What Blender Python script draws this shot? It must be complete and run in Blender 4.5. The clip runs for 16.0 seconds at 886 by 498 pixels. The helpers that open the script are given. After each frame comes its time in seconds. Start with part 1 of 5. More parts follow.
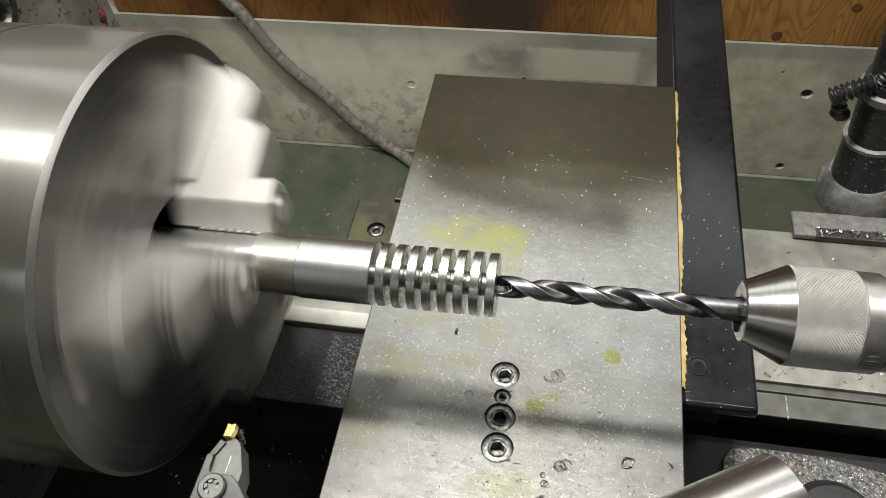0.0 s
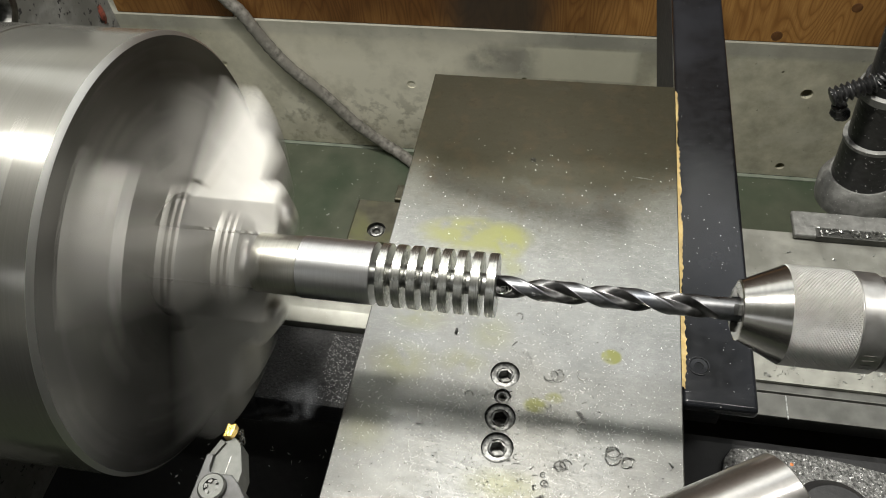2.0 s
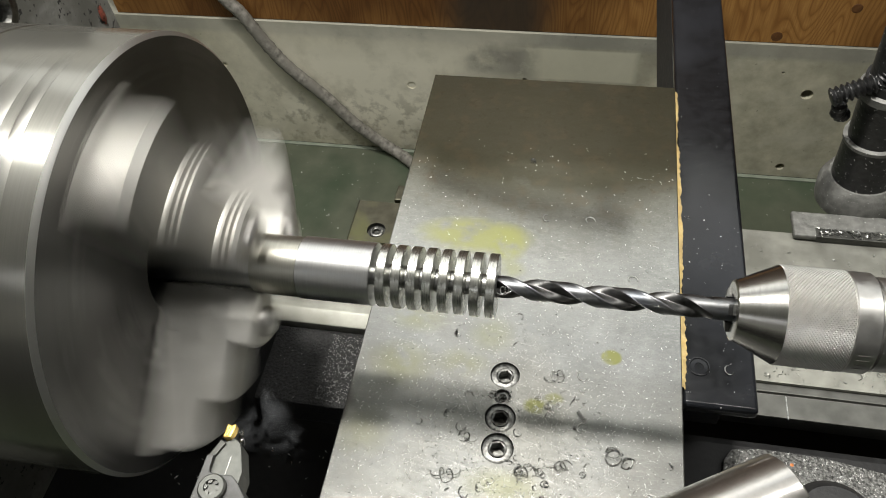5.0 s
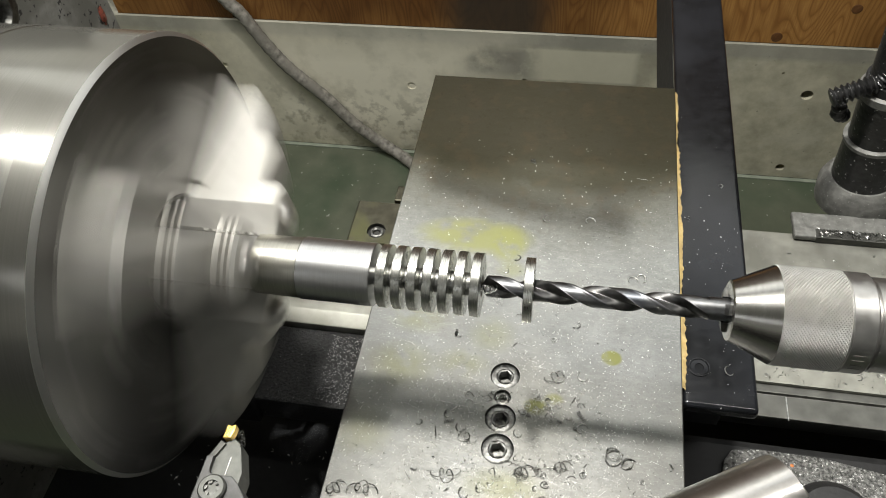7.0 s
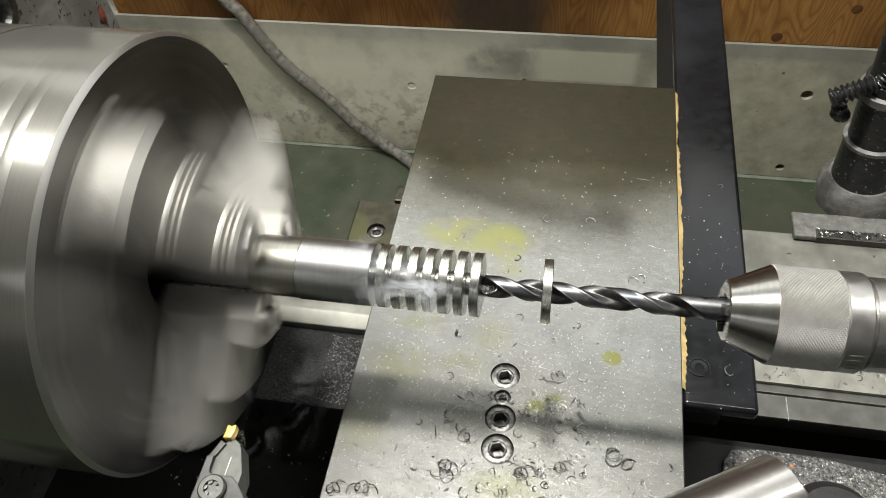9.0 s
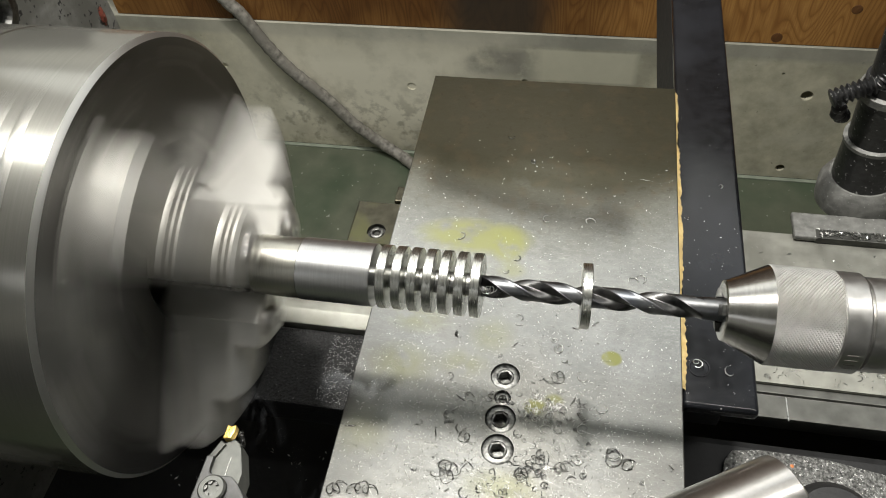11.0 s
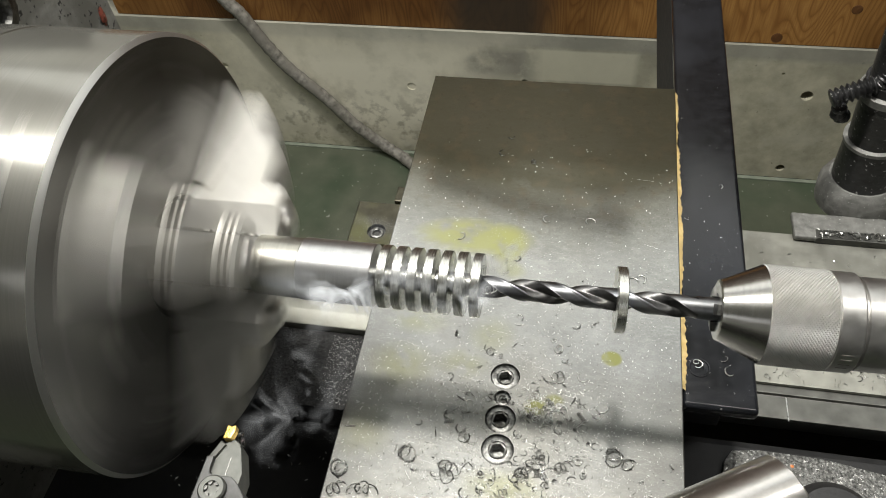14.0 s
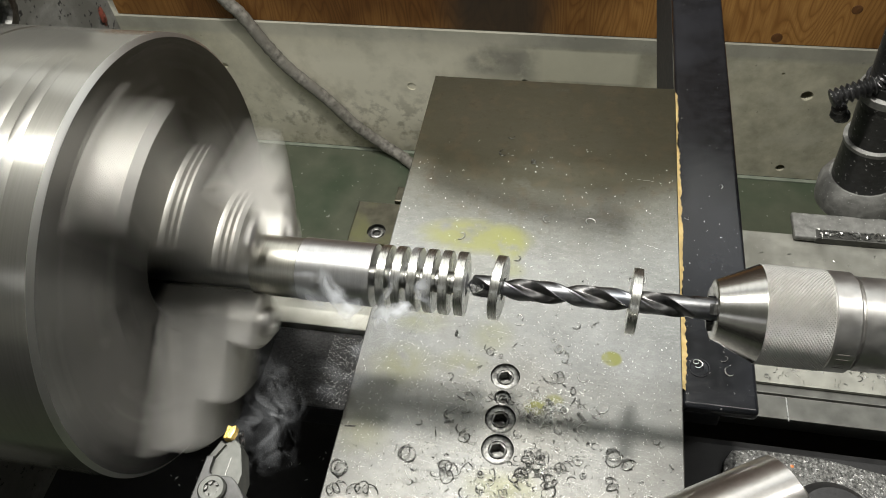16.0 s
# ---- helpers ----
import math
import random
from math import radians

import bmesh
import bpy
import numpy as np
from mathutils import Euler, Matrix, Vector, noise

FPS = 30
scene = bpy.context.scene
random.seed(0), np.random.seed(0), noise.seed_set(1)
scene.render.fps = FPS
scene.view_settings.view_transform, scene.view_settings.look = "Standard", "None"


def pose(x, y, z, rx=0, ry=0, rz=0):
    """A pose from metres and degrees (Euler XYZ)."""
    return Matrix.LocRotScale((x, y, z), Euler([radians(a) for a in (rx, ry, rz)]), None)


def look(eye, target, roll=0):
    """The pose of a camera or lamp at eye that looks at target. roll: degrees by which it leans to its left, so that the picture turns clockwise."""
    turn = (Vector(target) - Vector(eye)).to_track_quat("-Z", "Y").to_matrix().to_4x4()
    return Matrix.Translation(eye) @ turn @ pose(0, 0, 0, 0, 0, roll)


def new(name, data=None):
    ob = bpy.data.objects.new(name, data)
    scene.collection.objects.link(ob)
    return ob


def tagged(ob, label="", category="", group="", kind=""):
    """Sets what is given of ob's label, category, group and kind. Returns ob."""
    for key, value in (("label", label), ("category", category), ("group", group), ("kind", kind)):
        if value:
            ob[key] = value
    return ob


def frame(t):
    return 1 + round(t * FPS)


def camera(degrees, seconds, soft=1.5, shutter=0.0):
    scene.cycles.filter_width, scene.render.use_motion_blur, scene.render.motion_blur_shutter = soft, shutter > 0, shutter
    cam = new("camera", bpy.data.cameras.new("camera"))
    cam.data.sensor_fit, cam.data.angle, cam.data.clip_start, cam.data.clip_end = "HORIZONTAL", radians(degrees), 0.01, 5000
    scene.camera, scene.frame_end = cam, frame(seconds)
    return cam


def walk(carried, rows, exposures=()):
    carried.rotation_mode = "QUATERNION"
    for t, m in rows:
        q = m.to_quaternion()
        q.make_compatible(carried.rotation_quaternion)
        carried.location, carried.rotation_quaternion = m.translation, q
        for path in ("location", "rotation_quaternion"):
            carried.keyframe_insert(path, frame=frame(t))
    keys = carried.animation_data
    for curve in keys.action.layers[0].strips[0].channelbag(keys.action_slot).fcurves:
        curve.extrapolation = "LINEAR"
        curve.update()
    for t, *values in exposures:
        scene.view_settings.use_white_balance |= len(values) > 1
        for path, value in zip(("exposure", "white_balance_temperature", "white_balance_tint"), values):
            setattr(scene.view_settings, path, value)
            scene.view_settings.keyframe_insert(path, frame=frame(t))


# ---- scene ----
A = 1.0            # height of the spindle axis over the floor; x runs along the axis to the tailstock, y to the back wall
cam = camera(60.7, 16.0, soft=1.0, shutter=0.6)


def eye_pose(lift):
    """The tripod's view, nodding by lift degrees."""
    p, y, r = 0.89751 - radians(lift), -0.2551, -0.10762
    f = Vector((math.sin(y) * math.cos(p), math.cos(y) * math.cos(p), -math.sin(p)))
    return look((0.21132, -0.23692, A + 0.33498), Vector((0.21132, -0.23692, A + 0.33498)) + f, -math.degrees(r) * ROLL)


ROLL = -1
walk(cam, [(0, eye_pose(0.0)), (4.2, eye_pose(0.02)), (6.3, eye_pose(0.085)), (9.2, eye_pose(0.09)),
           (11.3, eye_pose(0.125)), (16.0, eye_pose(0.135))], exposures=[(0, 0.30), (16.0, 0.30)])

# ---- light ----
world = bpy.data.worlds.new("shop_air")
scene.world = world
world.use_nodes = True
world.node_tree.nodes["Background"].inputs[0].default_value = (0.9, 0.95, 1.0, 1)
world.node_tree.nodes["Background"].inputs[1].default_value = 0.05


def area(name, at, to, size, power, colour, size_y=None):
    d = bpy.data.lights.new(name, "AREA")
    d.energy, d.color, d.size = power, colour, size
    d.shape = "DISK"
    if size_y:
        d.shape, d.size_y = "RECTANGLE", size_y
    o = new(name, d)
    o.matrix_basis = look((at[0], at[1], A + at[2]), (to[0], to[1], A + to[2]))
    return o


LAMP = (0.10, 0.225, 1.6)      # the pendant bulb over the slide
area("tube_light_overhead", (-0.75, 0.19, 1.6), (-0.75, 0.19, 0), 1.2, 21.0, (1.0, 0.98, 0.94), 0.09)
area("tube_light_overhead", (1.15, 0.27, 1.6), (1.15, 0.27, 0), 1.2, 6.5, (1.0, 0.98, 0.94), 0.09)
area("bulb_light", LAMP, (0.1, 0.225, 0), 0.15, 25.0, (1.0, 0.975, 0.92))
# added fill from the front for the chuck, no such lamps known
area("fill_light_aisle", (-1.5, -2.3, 1.6), (-1.5, -2.3, 0), 1.2, 2.5, (0.98, 0.98, 1.0), 0.6)
area("fill_light_aisle", (0.3, -2.3, 1.6), (0.3, -2.3, 0), 1.2, 2.5, (0.98, 0.98, 1.0), 0.6)
# added light with no known source, brightens what the plate reflects
area("added_window_light", (0.3, 1.085, 1.285), (0.3, 0.0, 1.285), 3.0, 5.6, (0.92, 0.96, 1.0), 0.92)


# ---- materials ----
def mat(name, a, b=None, rough=0.5, metal=0.0, scale=60.0, detail=6.0, bump=0.0, bscale=None, big=None, bigscale=6.0, rvar=0.12,
        stretch=(1, 1, 1), aniso=0.0, specks=None, speckscale=400.0, speckcut=0.68, coat=0.0, broad=0.0):
    """Colour a grained with b at real size, larger stains, relief and uneven gloss."""
    m = bpy.data.materials.new(name)
    m.use_nodes = True
    n, l = m.node_tree.nodes, m.node_tree.links
    p = n["Principled BSDF"]
    tc = n.new("ShaderNodeTexCoord")
    mp = n.new("ShaderNodeMapping")
    mp.inputs["Scale"].default_value = stretch
    l.new(tc.outputs["Object"], mp.inputs[0])
    fine = n.new("ShaderNodeTexNoise")
    fine.inputs["Scale"].default_value, fine.inputs["Detail"].default_value = scale, detail
    l.new(mp.outputs[0], fine.inputs["Vector"])
    ramp = n.new("ShaderNodeValToRGB")
    ramp.color_ramp.elements[0].position, ramp.color_ramp.elements[1].position = 0.32, 0.68
    ramp.color_ramp.elements[0].color = (*a, 1)
    ramp.color_ramp.elements[1].color = (*(b or a), 1)
    l.new(fine.outputs[0], ramp.inputs[0])
    col = ramp.outputs[0]
    if big:
        bn = n.new("ShaderNodeTexNoise")
        bn.inputs["Scale"].default_value, bn.inputs["Detail"].default_value = bigscale, 5
        l.new(tc.outputs["Object"], bn.inputs["Vector"])
        br = n.new("ShaderNodeValToRGB")
        br.color_ramp.elements[0].position, br.color_ramp.elements[1].position = 0.45, 0.65
        l.new(bn.outputs[0], br.inputs[0])
        mx = n.new("ShaderNodeMix")
        mx.data_type = "RGBA"
        l.new(br.outputs[0], mx.inputs[0]), l.new(col, mx.inputs[6])
        mx.inputs[7].default_value = (*big, 1)
        col = mx.outputs[2]
    if specks:
        sn = n.new("ShaderNodeTexNoise")
        sn.inputs["Scale"].default_value, sn.inputs["Detail"].default_value = speckscale, 2
        l.new(tc.outputs["Object"], sn.inputs["Vector"])
        sr = n.new("ShaderNodeValToRGB")
        sr.color_ramp.elements[0].position, sr.color_ramp.elements[1].position = speckcut, speckcut + 0.04
        l.new(sn.outputs[0], sr.inputs[0])
        mx = n.new("ShaderNodeMix")
        mx.data_type = "RGBA"
        l.new(sr.outputs[0], mx.inputs[0]), l.new(col, mx.inputs[6])
        mx.inputs[7].default_value = (*specks, 1)
        col = mx.outputs[2]
    l.new(col, p.inputs["Base Color"])
    rr = n.new("ShaderNodeMapRange")
    rr.inputs["To Min"].default_value, rr.inputs["To Max"].default_value = max(0.03, rough - rvar), min(1, rough + rvar)
    l.new(fine.outputs[0], rr.inputs[0])
    l.new(rr.outputs[0], p.inputs["Roughness"])
    p.inputs["Metallic"].default_value = metal
    p.inputs["Coat Weight"].default_value = coat
    if aniso:
        p.inputs["Anisotropic"].default_value = aniso
        tg = n.new("ShaderNodeTangent")
        tg.direction_type, tg.axis = "RADIAL", "X"
        l.new(tg.outputs[0], p.inputs["Tangent"])
    if bump:
        bt = n.new("ShaderNodeTexNoise")
        bt.inputs["Scale"].default_value, bt.inputs["Detail"].default_value = bscale or scale, 5
        l.new(mp.outputs[0], bt.inputs["Vector"])
        bu = n.new("ShaderNodeBump")
        bu.inputs["Strength"].default_value, bu.inputs["Distance"].default_value = bump, 0.002
        l.new(bt.outputs[0], bu.inputs["Height"])
        l.new(bu.outputs[0], p.inputs["Normal"])
    if broad:       # a second, wider lobe: worn metal glints and glows at once
        q = n.new("ShaderNodeBsdfPrincipled")
        q.inputs["Roughness"].default_value, q.inputs["Metallic"].default_value = broad, metal
        l.new(col, q.inputs["Base Color"])
        ms = n.new("ShaderNodeMixShader")
        ms.inputs[0].default_value = 0.34
        l.new(p.outputs[0], ms.inputs[1]), l.new(q.outputs[0], ms.inputs[2]), l.new(ms.outputs[0], n["Material Output"].inputs["Surface"])
    return m


# darker copy of the bar's steel, the grooves' shade put into its colour
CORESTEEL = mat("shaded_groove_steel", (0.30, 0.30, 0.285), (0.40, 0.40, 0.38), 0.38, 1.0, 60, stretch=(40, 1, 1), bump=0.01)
COLLAR = mat("oily_turned_collar", (0.44, 0.43, 0.38), (0.54, 0.53, 0.47), 0.36, 1.0, 60, stretch=(40, 1, 1), bump=0.01, rvar=0.05)
TURNED = mat("turned_steel", (0.31, 0.305, 0.275), (0.43, 0.423, 0.385), 0.17, 1.0, 90, stretch=(14, 1, 1), bump=0.004, aniso=0.3, rvar=0.06, big=(0.28, 0.272, 0.24), bigscale=9, broad=0.5)
FACE = mat("ground_steel_face", (0.23, 0.227, 0.22), (0.30, 0.295, 0.285), 0.24, 1.0, 70, bump=0.008, aniso=0.2, big=(0.15, 0.147, 0.14), bigscale=14, broad=0.48)
# lighter copy of the chuck's steel, the chamfer's highlight put into the colour
RIM = mat("bright_rim_steel", (0.66, 0.655, 0.62), (0.76, 0.755, 0.72), 0.38, 1.0, 90, stretch=(14, 1, 1), rvar=0.05)
SLOTKEY = mat("dull_key_steel", (0.20, 0.195, 0.18), (0.34, 0.33, 0.30), 0.34, 1.0, 120, stretch=(8, 1, 1), big=(0.42, 0.41, 0.38), bigscale=60)
JAW = mat("hardened_jaw_steel", (0.49, 0.48, 0.45), (0.58, 0.57, 0.535), 0.6, 0.7, 120, bump=0.05, big=(0.5, 0.49, 0.45), bigscale=40)
JAWEND = mat("turned_jaw_end", (0.31, 0.30, 0.275), (0.44, 0.43, 0.395), 0.48, 0.7, 120, stretch=(1, 6, 6), bump=0.05, rvar=0.08)
WORK = mat("bright_turned_bar", (0.54, 0.54, 0.535), (0.63, 0.63, 0.625), 0.29, 1.0, 60, stretch=(40, 1, 1), bump=0.0, aniso=0.4, rvar=0.03)
RING = mat("grooved_bar_steel", (0.56, 0.56, 0.52), (0.68, 0.68, 0.64), 0.28, 1.0, 120, stretch=(20, 1, 1), bump=0.03, rvar=0.06)
# near-black: the shade inside bores, screw holes and slot is put into the colour
DARKBORE = mat("dark_recess_steel", (0.06, 0.06, 0.055), (0.1, 0.1, 0.09), 0.5, 0.6, 90, bump=0.05)
FLUTE = mat("black_oxide_flute", (0.07, 0.07, 0.07), (0.13, 0.128, 0.125), 0.36, 1.0, 220, bump=0.03, big=(0.19, 0.187, 0.183), bigscale=70)
DRILL = mat("blued_drill_steel", (0.16, 0.162, 0.165), (0.235, 0.237, 0.238), 0.38, 1.0, 160, bump=0.02, big=(0.14, 0.15, 0.165), bigscale=60)
CHROME = mat("polished_chuck_steel", (0.46, 0.45, 0.42), (0.54, 0.53, 0.50), 0.20, 1.0, 60, stretch=(12, 1, 1), aniso=0.3, rvar=0.02)
BARSTEEL = mat("polished_bar_steel", (0.60, 0.58, 0.55), (0.66, 0.64, 0.61), 0.15, 1.0, 60, stretch=(8, 8, 8), rvar=0.03, broad=0.34)
KNURL = mat("knurled_steel", (0.58, 0.57, 0.55), (0.66, 0.65, 0.63), 0.46, 1.0, 200, rvar=0.04)
SATIN = mat("satin_chuck_steel", (0.50, 0.49, 0.47), (0.58, 0.57, 0.55), 0.38, 1.0, 200, bump=0.02)
SCREW = mat("black_oxide_screw", (0.07, 0.07, 0.066), (0.17, 0.17, 0.16), 0.42, 0.9, 300, bump=0.1)
BOLT = mat("worn_screw_steel", (0.08, 0.08, 0.076), (0.27, 0.27, 0.255), 0.40, 1.0, 420, bump=0.15)
GUARD = mat("black_painted_guard", (0.004, 0.0043, 0.005), (0.009, 0.0095, 0.011), 0.17, 0.0, 120, bump=0.03, big=(0.014, 0.015, 0.018), bigscale=14, rvar=0.08, specks=(0.25, 0.25, 0.24), speckscale=350, speckcut=0.74)
SEALANT = mat("yellow_sealant", (0.62, 0.43, 0.15), (0.76, 0.60, 0.28), 0.6, 0.0, 150, bump=0.4, bscale=300, big=(0.52, 0.38, 0.17), bigscale=40)
BEDWAY = mat("ground_bed_way", (0.30, 0.298, 0.262), (0.39, 0.387, 0.342), 0.5, 0.8, 80, bump=0.05, big=(0.25, 0.248, 0.215), bigscale=25)
# darker than BEDWAY, for the lower step only
STEPWAY = mat("darker_bed_way", (0.12, 0.12, 0.108), (0.17, 0.17, 0.155), 0.45, 0.8, 80, bump=0.05)
BEDBLACK = mat("oily_black_casting", (0.006, 0.006, 0.006), (0.014, 0.014, 0.014), 0.62, 0.0, 150, bump=0.3)
SWARFBED = mat("fine_swarf_bed", (0.008, 0.008, 0.008), (0.045, 0.045, 0.044), 0.55, 0.2, 420, bump=0.9, bscale=500, specks=(0.5, 0.5, 0.48), speckscale=500, speckcut=0.72)
HAMMER = mat("grey_hammered_paint", (0.20, 0.20, 0.185), (0.30, 0.30, 0.28), 0.4, 0.0, 160, bump=0.3, big=(0.16, 0.16, 0.145), bigscale=30, specks=(0.03, 0.03, 0.03), speckscale=210, speckcut=0.62)
REDPAINT = mat("chipped_red_paint", (0.20, 0.045, 0.03), (0.30, 0.085, 0.055), 0.5, 0.0, 200, bump=0.4, specks=(0.03, 0.028, 0.025), speckscale=260, speckcut=0.56)
CAST = mat("grey_tailstock_casting", (0.13, 0.13, 0.12), (0.22, 0.22, 0.205), 0.5, 0.2, 140, bump=0.6, specks=(0.6, 0.6, 0.58), speckscale=500, speckcut=0.7)
RUBBER = mat("black_oily_post", (0.012, 0.012, 0.012), (0.03, 0.03, 0.03), 0.35, 0.0, 160, bump=0.4, specks=(0.5, 0.5, 0.48), speckscale=330, speckcut=0.67)
GREENFLOOR = mat("green_floor_paint", (0.075, 0.088, 0.060), (0.115, 0.125, 0.088), 0.4, 0.0, 14, 8, bump=0.1, bscale=60, big=(0.05, 0.075, 0.045), bigscale=5, specks=(0.4, 0.42, 0.38), speckscale=85, speckcut=0.70)
CONDUIT = mat("grimy_conduit", (0.10, 0.095, 0.08), (0.30, 0.285, 0.25), 0.6, 0.0, 90, bump=0.6, bscale=160, big=(0.19, 0.18, 0.155), bigscale=22)
DADO = mat("dark_grey_dado", (0.10, 0.105, 0.105), (0.15, 0.155, 0.155), 0.6, 0.0, 8, big=(0.04, 0.04, 0.045), bigscale=1.5)
PLASTER = mat("shop_wall_paint", (0.62, 0.62, 0.58), (0.70, 0.70, 0.66), 0.8, 0.0, 8, big=(0.54, 0.54, 0.50), bigscale=1.5)
HOLDER = mat("satin_tool_holder", (0.075, 0.075, 0.073), (0.12, 0.12, 0.118), 0.55, 0.8, 220, bump=0.05, big=(0.06, 0.06, 0.057), bigscale=60)
BLADE = mat("oily_blade_steel", (0.10, 0.103, 0.094), (0.15, 0.153, 0.14), 0.55, 0.8, 200, bump=0.04)
INSERT = mat("gold_coated_carbide", (0.75, 0.48, 0.10), (0.85, 0.6, 0.2), 0.3, 0.9, 300)
CHIP = mat("curled_steel_chip", (0.035, 0.035, 0.033), (0.32, 0.32, 0.31), 0.25, 1.0, 700)
DARKCHIP = mat("long_dark_chip", (0.035, 0.035, 0.033), (0.34, 0.34, 0.32), 0.28, 1.0, 500)
# near-white base colour paints the glints of fine swarf
FLECK = mat("swarf_fleck_glint", (0.82, 0.82, 0.79), (0.92, 0.92, 0.89), 0.4, 0.2, 500)
BRIGHTCHIP = mat("bright_steel_chip", (0.22, 0.22, 0.205), (0.80, 0.80, 0.77), 0.3, 1.0, 700)
ENGRAVE = mat("engraved_marking", (0.25, 0.24, 0.22), (0.3, 0.29, 0.27), 0.6, 0.5, 300)
ORANGE = mat("orange_paint_dab", (0.5, 0.16, 0.04), (0.6, 0.22, 0.07), 0.5, 0, 200)
LAMPBODY = mat("lamp_enamel", (0.5, 0.5, 0.48), (0.6, 0.6, 0.58), 0.4, 0, 60)


def plywood():
    m = bpy.data.materials.new("varnished_plywood")
    m.use_nodes = True
    n, l = m.node_tree.nodes, m.node_tree.links
    p = n["Principled BSDF"]
    tc = n.new("ShaderNodeTexCoord")
    mp = n.new("ShaderNodeMapping")
    mp.inputs["Scale"].default_value = (5.5, 1, 1.1)
    l.new(tc.outputs["Object"], mp.inputs[0])
    sw = n.new("ShaderNodeTexNoise")        # contour lines of a slow field read as cathedral grain
    sw.inputs["Scale"].default_value, sw.inputs["Detail"].default_value, sw.inputs["Roughness"].default_value = 1.5, 2.2, 0.45
    l.new(mp.outputs[0], sw.inputs["Vector"])
    tm = n.new("ShaderNodeMath")
    tm.operation = "MULTIPLY"
    tm.inputs[1].default_value = 34.0
    l.new(sw.outputs[0], tm.inputs[0])
    pp = n.new("ShaderNodeMath")
    pp.operation = "FRACT"
    l.new(tm.outputs[0], pp.inputs[0])
    r = n.new("ShaderNodeValToRGB")
    e = r.color_ramp.elements
    e[0].position, e[0].color = 0.0, (0.26, 0.115, 0.030, 1)
    e[1].position, e[1].color = 1.0, (0.28, 0.125, 0.034, 1)
    for at, c in ((0.16, (0.40, 0.200, 0.056, 1)), (0.55, (0.45, 0.235, 0.070, 1)), (0.86, (0.36, 0.175, 0.048, 1))):
        e.new(at).color = c
    l.new(pp.outputs[0], r.inputs[0])
    fm = n.new("ShaderNodeMapping")
    fm.inputs["Scale"].default_value = (16, 1, 1)
    l.new(tc.outputs["Object"], fm.inputs[0])
    fn = n.new("ShaderNodeTexNoise")        # fine pores along the grain
    fn.inputs["Scale"].default_value, fn.inputs["Detail"].default_value = 22.0, 5.0
    l.new(fm.outputs[0], fn.inputs["Vector"])
    fr = n.new("ShaderNodeMapRange")
    fr.inputs["From Min"].default_value, fr.inputs["From Max"].default_value = 0.35, 0.7
    fr.inputs["To Max"].default_value = 0.55
    l.new(fn.outputs[0], fr.inputs[0])
    fx = n.new("ShaderNodeMix")
    fx.data_type = "RGBA"
    fx.inputs[7].default_value = (0.22, 0.095, 0.025, 1)
    l.new(fr.outputs[0], fx.inputs[0]), l.new(r.outputs[0], fx.inputs[6])
    bn = n.new("ShaderNodeTexNoise")
    bn.inputs["Scale"].default_value = 2.6
    l.new(tc.outputs["Object"], bn.inputs["Vector"])
    br = n.new("ShaderNodeValToRGB")
    br.color_ramp.elements[0].position, br.color_ramp.elements[1].position = 0.42, 0.62
    br.color_ramp.elements[0].color, br.color_ramp.elements[1].color = (0.35, 0.3, 0.27, 1), (1, 1, 1, 1)
    l.new(bn.outputs[0], br.inputs[0])
    mx = n.new("ShaderNodeMix")
    mx.data_type, mx.blend_type = "RGBA", "MULTIPLY"
    mx.inputs[0].default_value = 1
    l.new(fx.outputs[2], mx.inputs[6]), l.new(br.outputs[0], mx.inputs[7])
    # a broad smudge of black grime where something leant on the sheet
    sm = n.new("ShaderNodeMapping")
    sm.inputs["Location"].default_value, sm.inputs["Scale"].default_value = (-0.03 / 0.11, 0, 0), (1 / 0.11, 0, 0)
    l.new(tc.outputs["Object"], sm.inputs[0])
    ln = n.new("ShaderNodeVectorMath")
    ln.operation = "LENGTH"
    l.new(sm.outputs[0], ln.inputs[0])
    mr = n.new("ShaderNodeMapRange")
    mr.interpolation_type = "SMOOTHSTEP"
    mr.inputs["From Min"].default_value, mr.inputs["From Max"].default_value = 1.4, 0.5
    mr.inputs["To Max"].default_value = 0.88
    l.new(ln.outputs["Value"], mr.inputs[0])
    gr = n.new("ShaderNodeMix")
    gr.data_type = "RGBA"
    gr.inputs[7].default_value = (0.030, 0.026, 0.022, 1)
    l.new(mr.outputs[0], gr.inputs[0]), l.new(mx.outputs[2], gr.inputs[6])
    l.new(gr.outputs[2], p.inputs["Base Color"])
    p.inputs["Roughness"].default_value = 0.42
    return m


PLY = plywood()
KNOT = mat("dark_wood_knot", (0.10, 0.042, 0.014), (0.16, 0.07, 0.024), 0.5, 0, 120)


# ---- mesh helpers ----
ORIGIN = {}
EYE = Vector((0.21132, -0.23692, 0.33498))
K = 1.152           # carriage and bed are enlarged about the camera's eye, to fit its view unchanged


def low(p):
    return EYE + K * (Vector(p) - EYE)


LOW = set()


def thing(name, at, label, category, group="", kind="", lower=False):
    """An Empty at the thing's base, in axis coordinates (z = 0 on the spindle axis)."""
    e = new(name)
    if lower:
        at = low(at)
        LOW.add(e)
    e.empty_display_size = 0.02
    e.matrix_basis = pose(at[0], at[1], A + at[2])
    ORIGIN[e] = Vector(at)
    return tagged(e, label, category, group, kind)


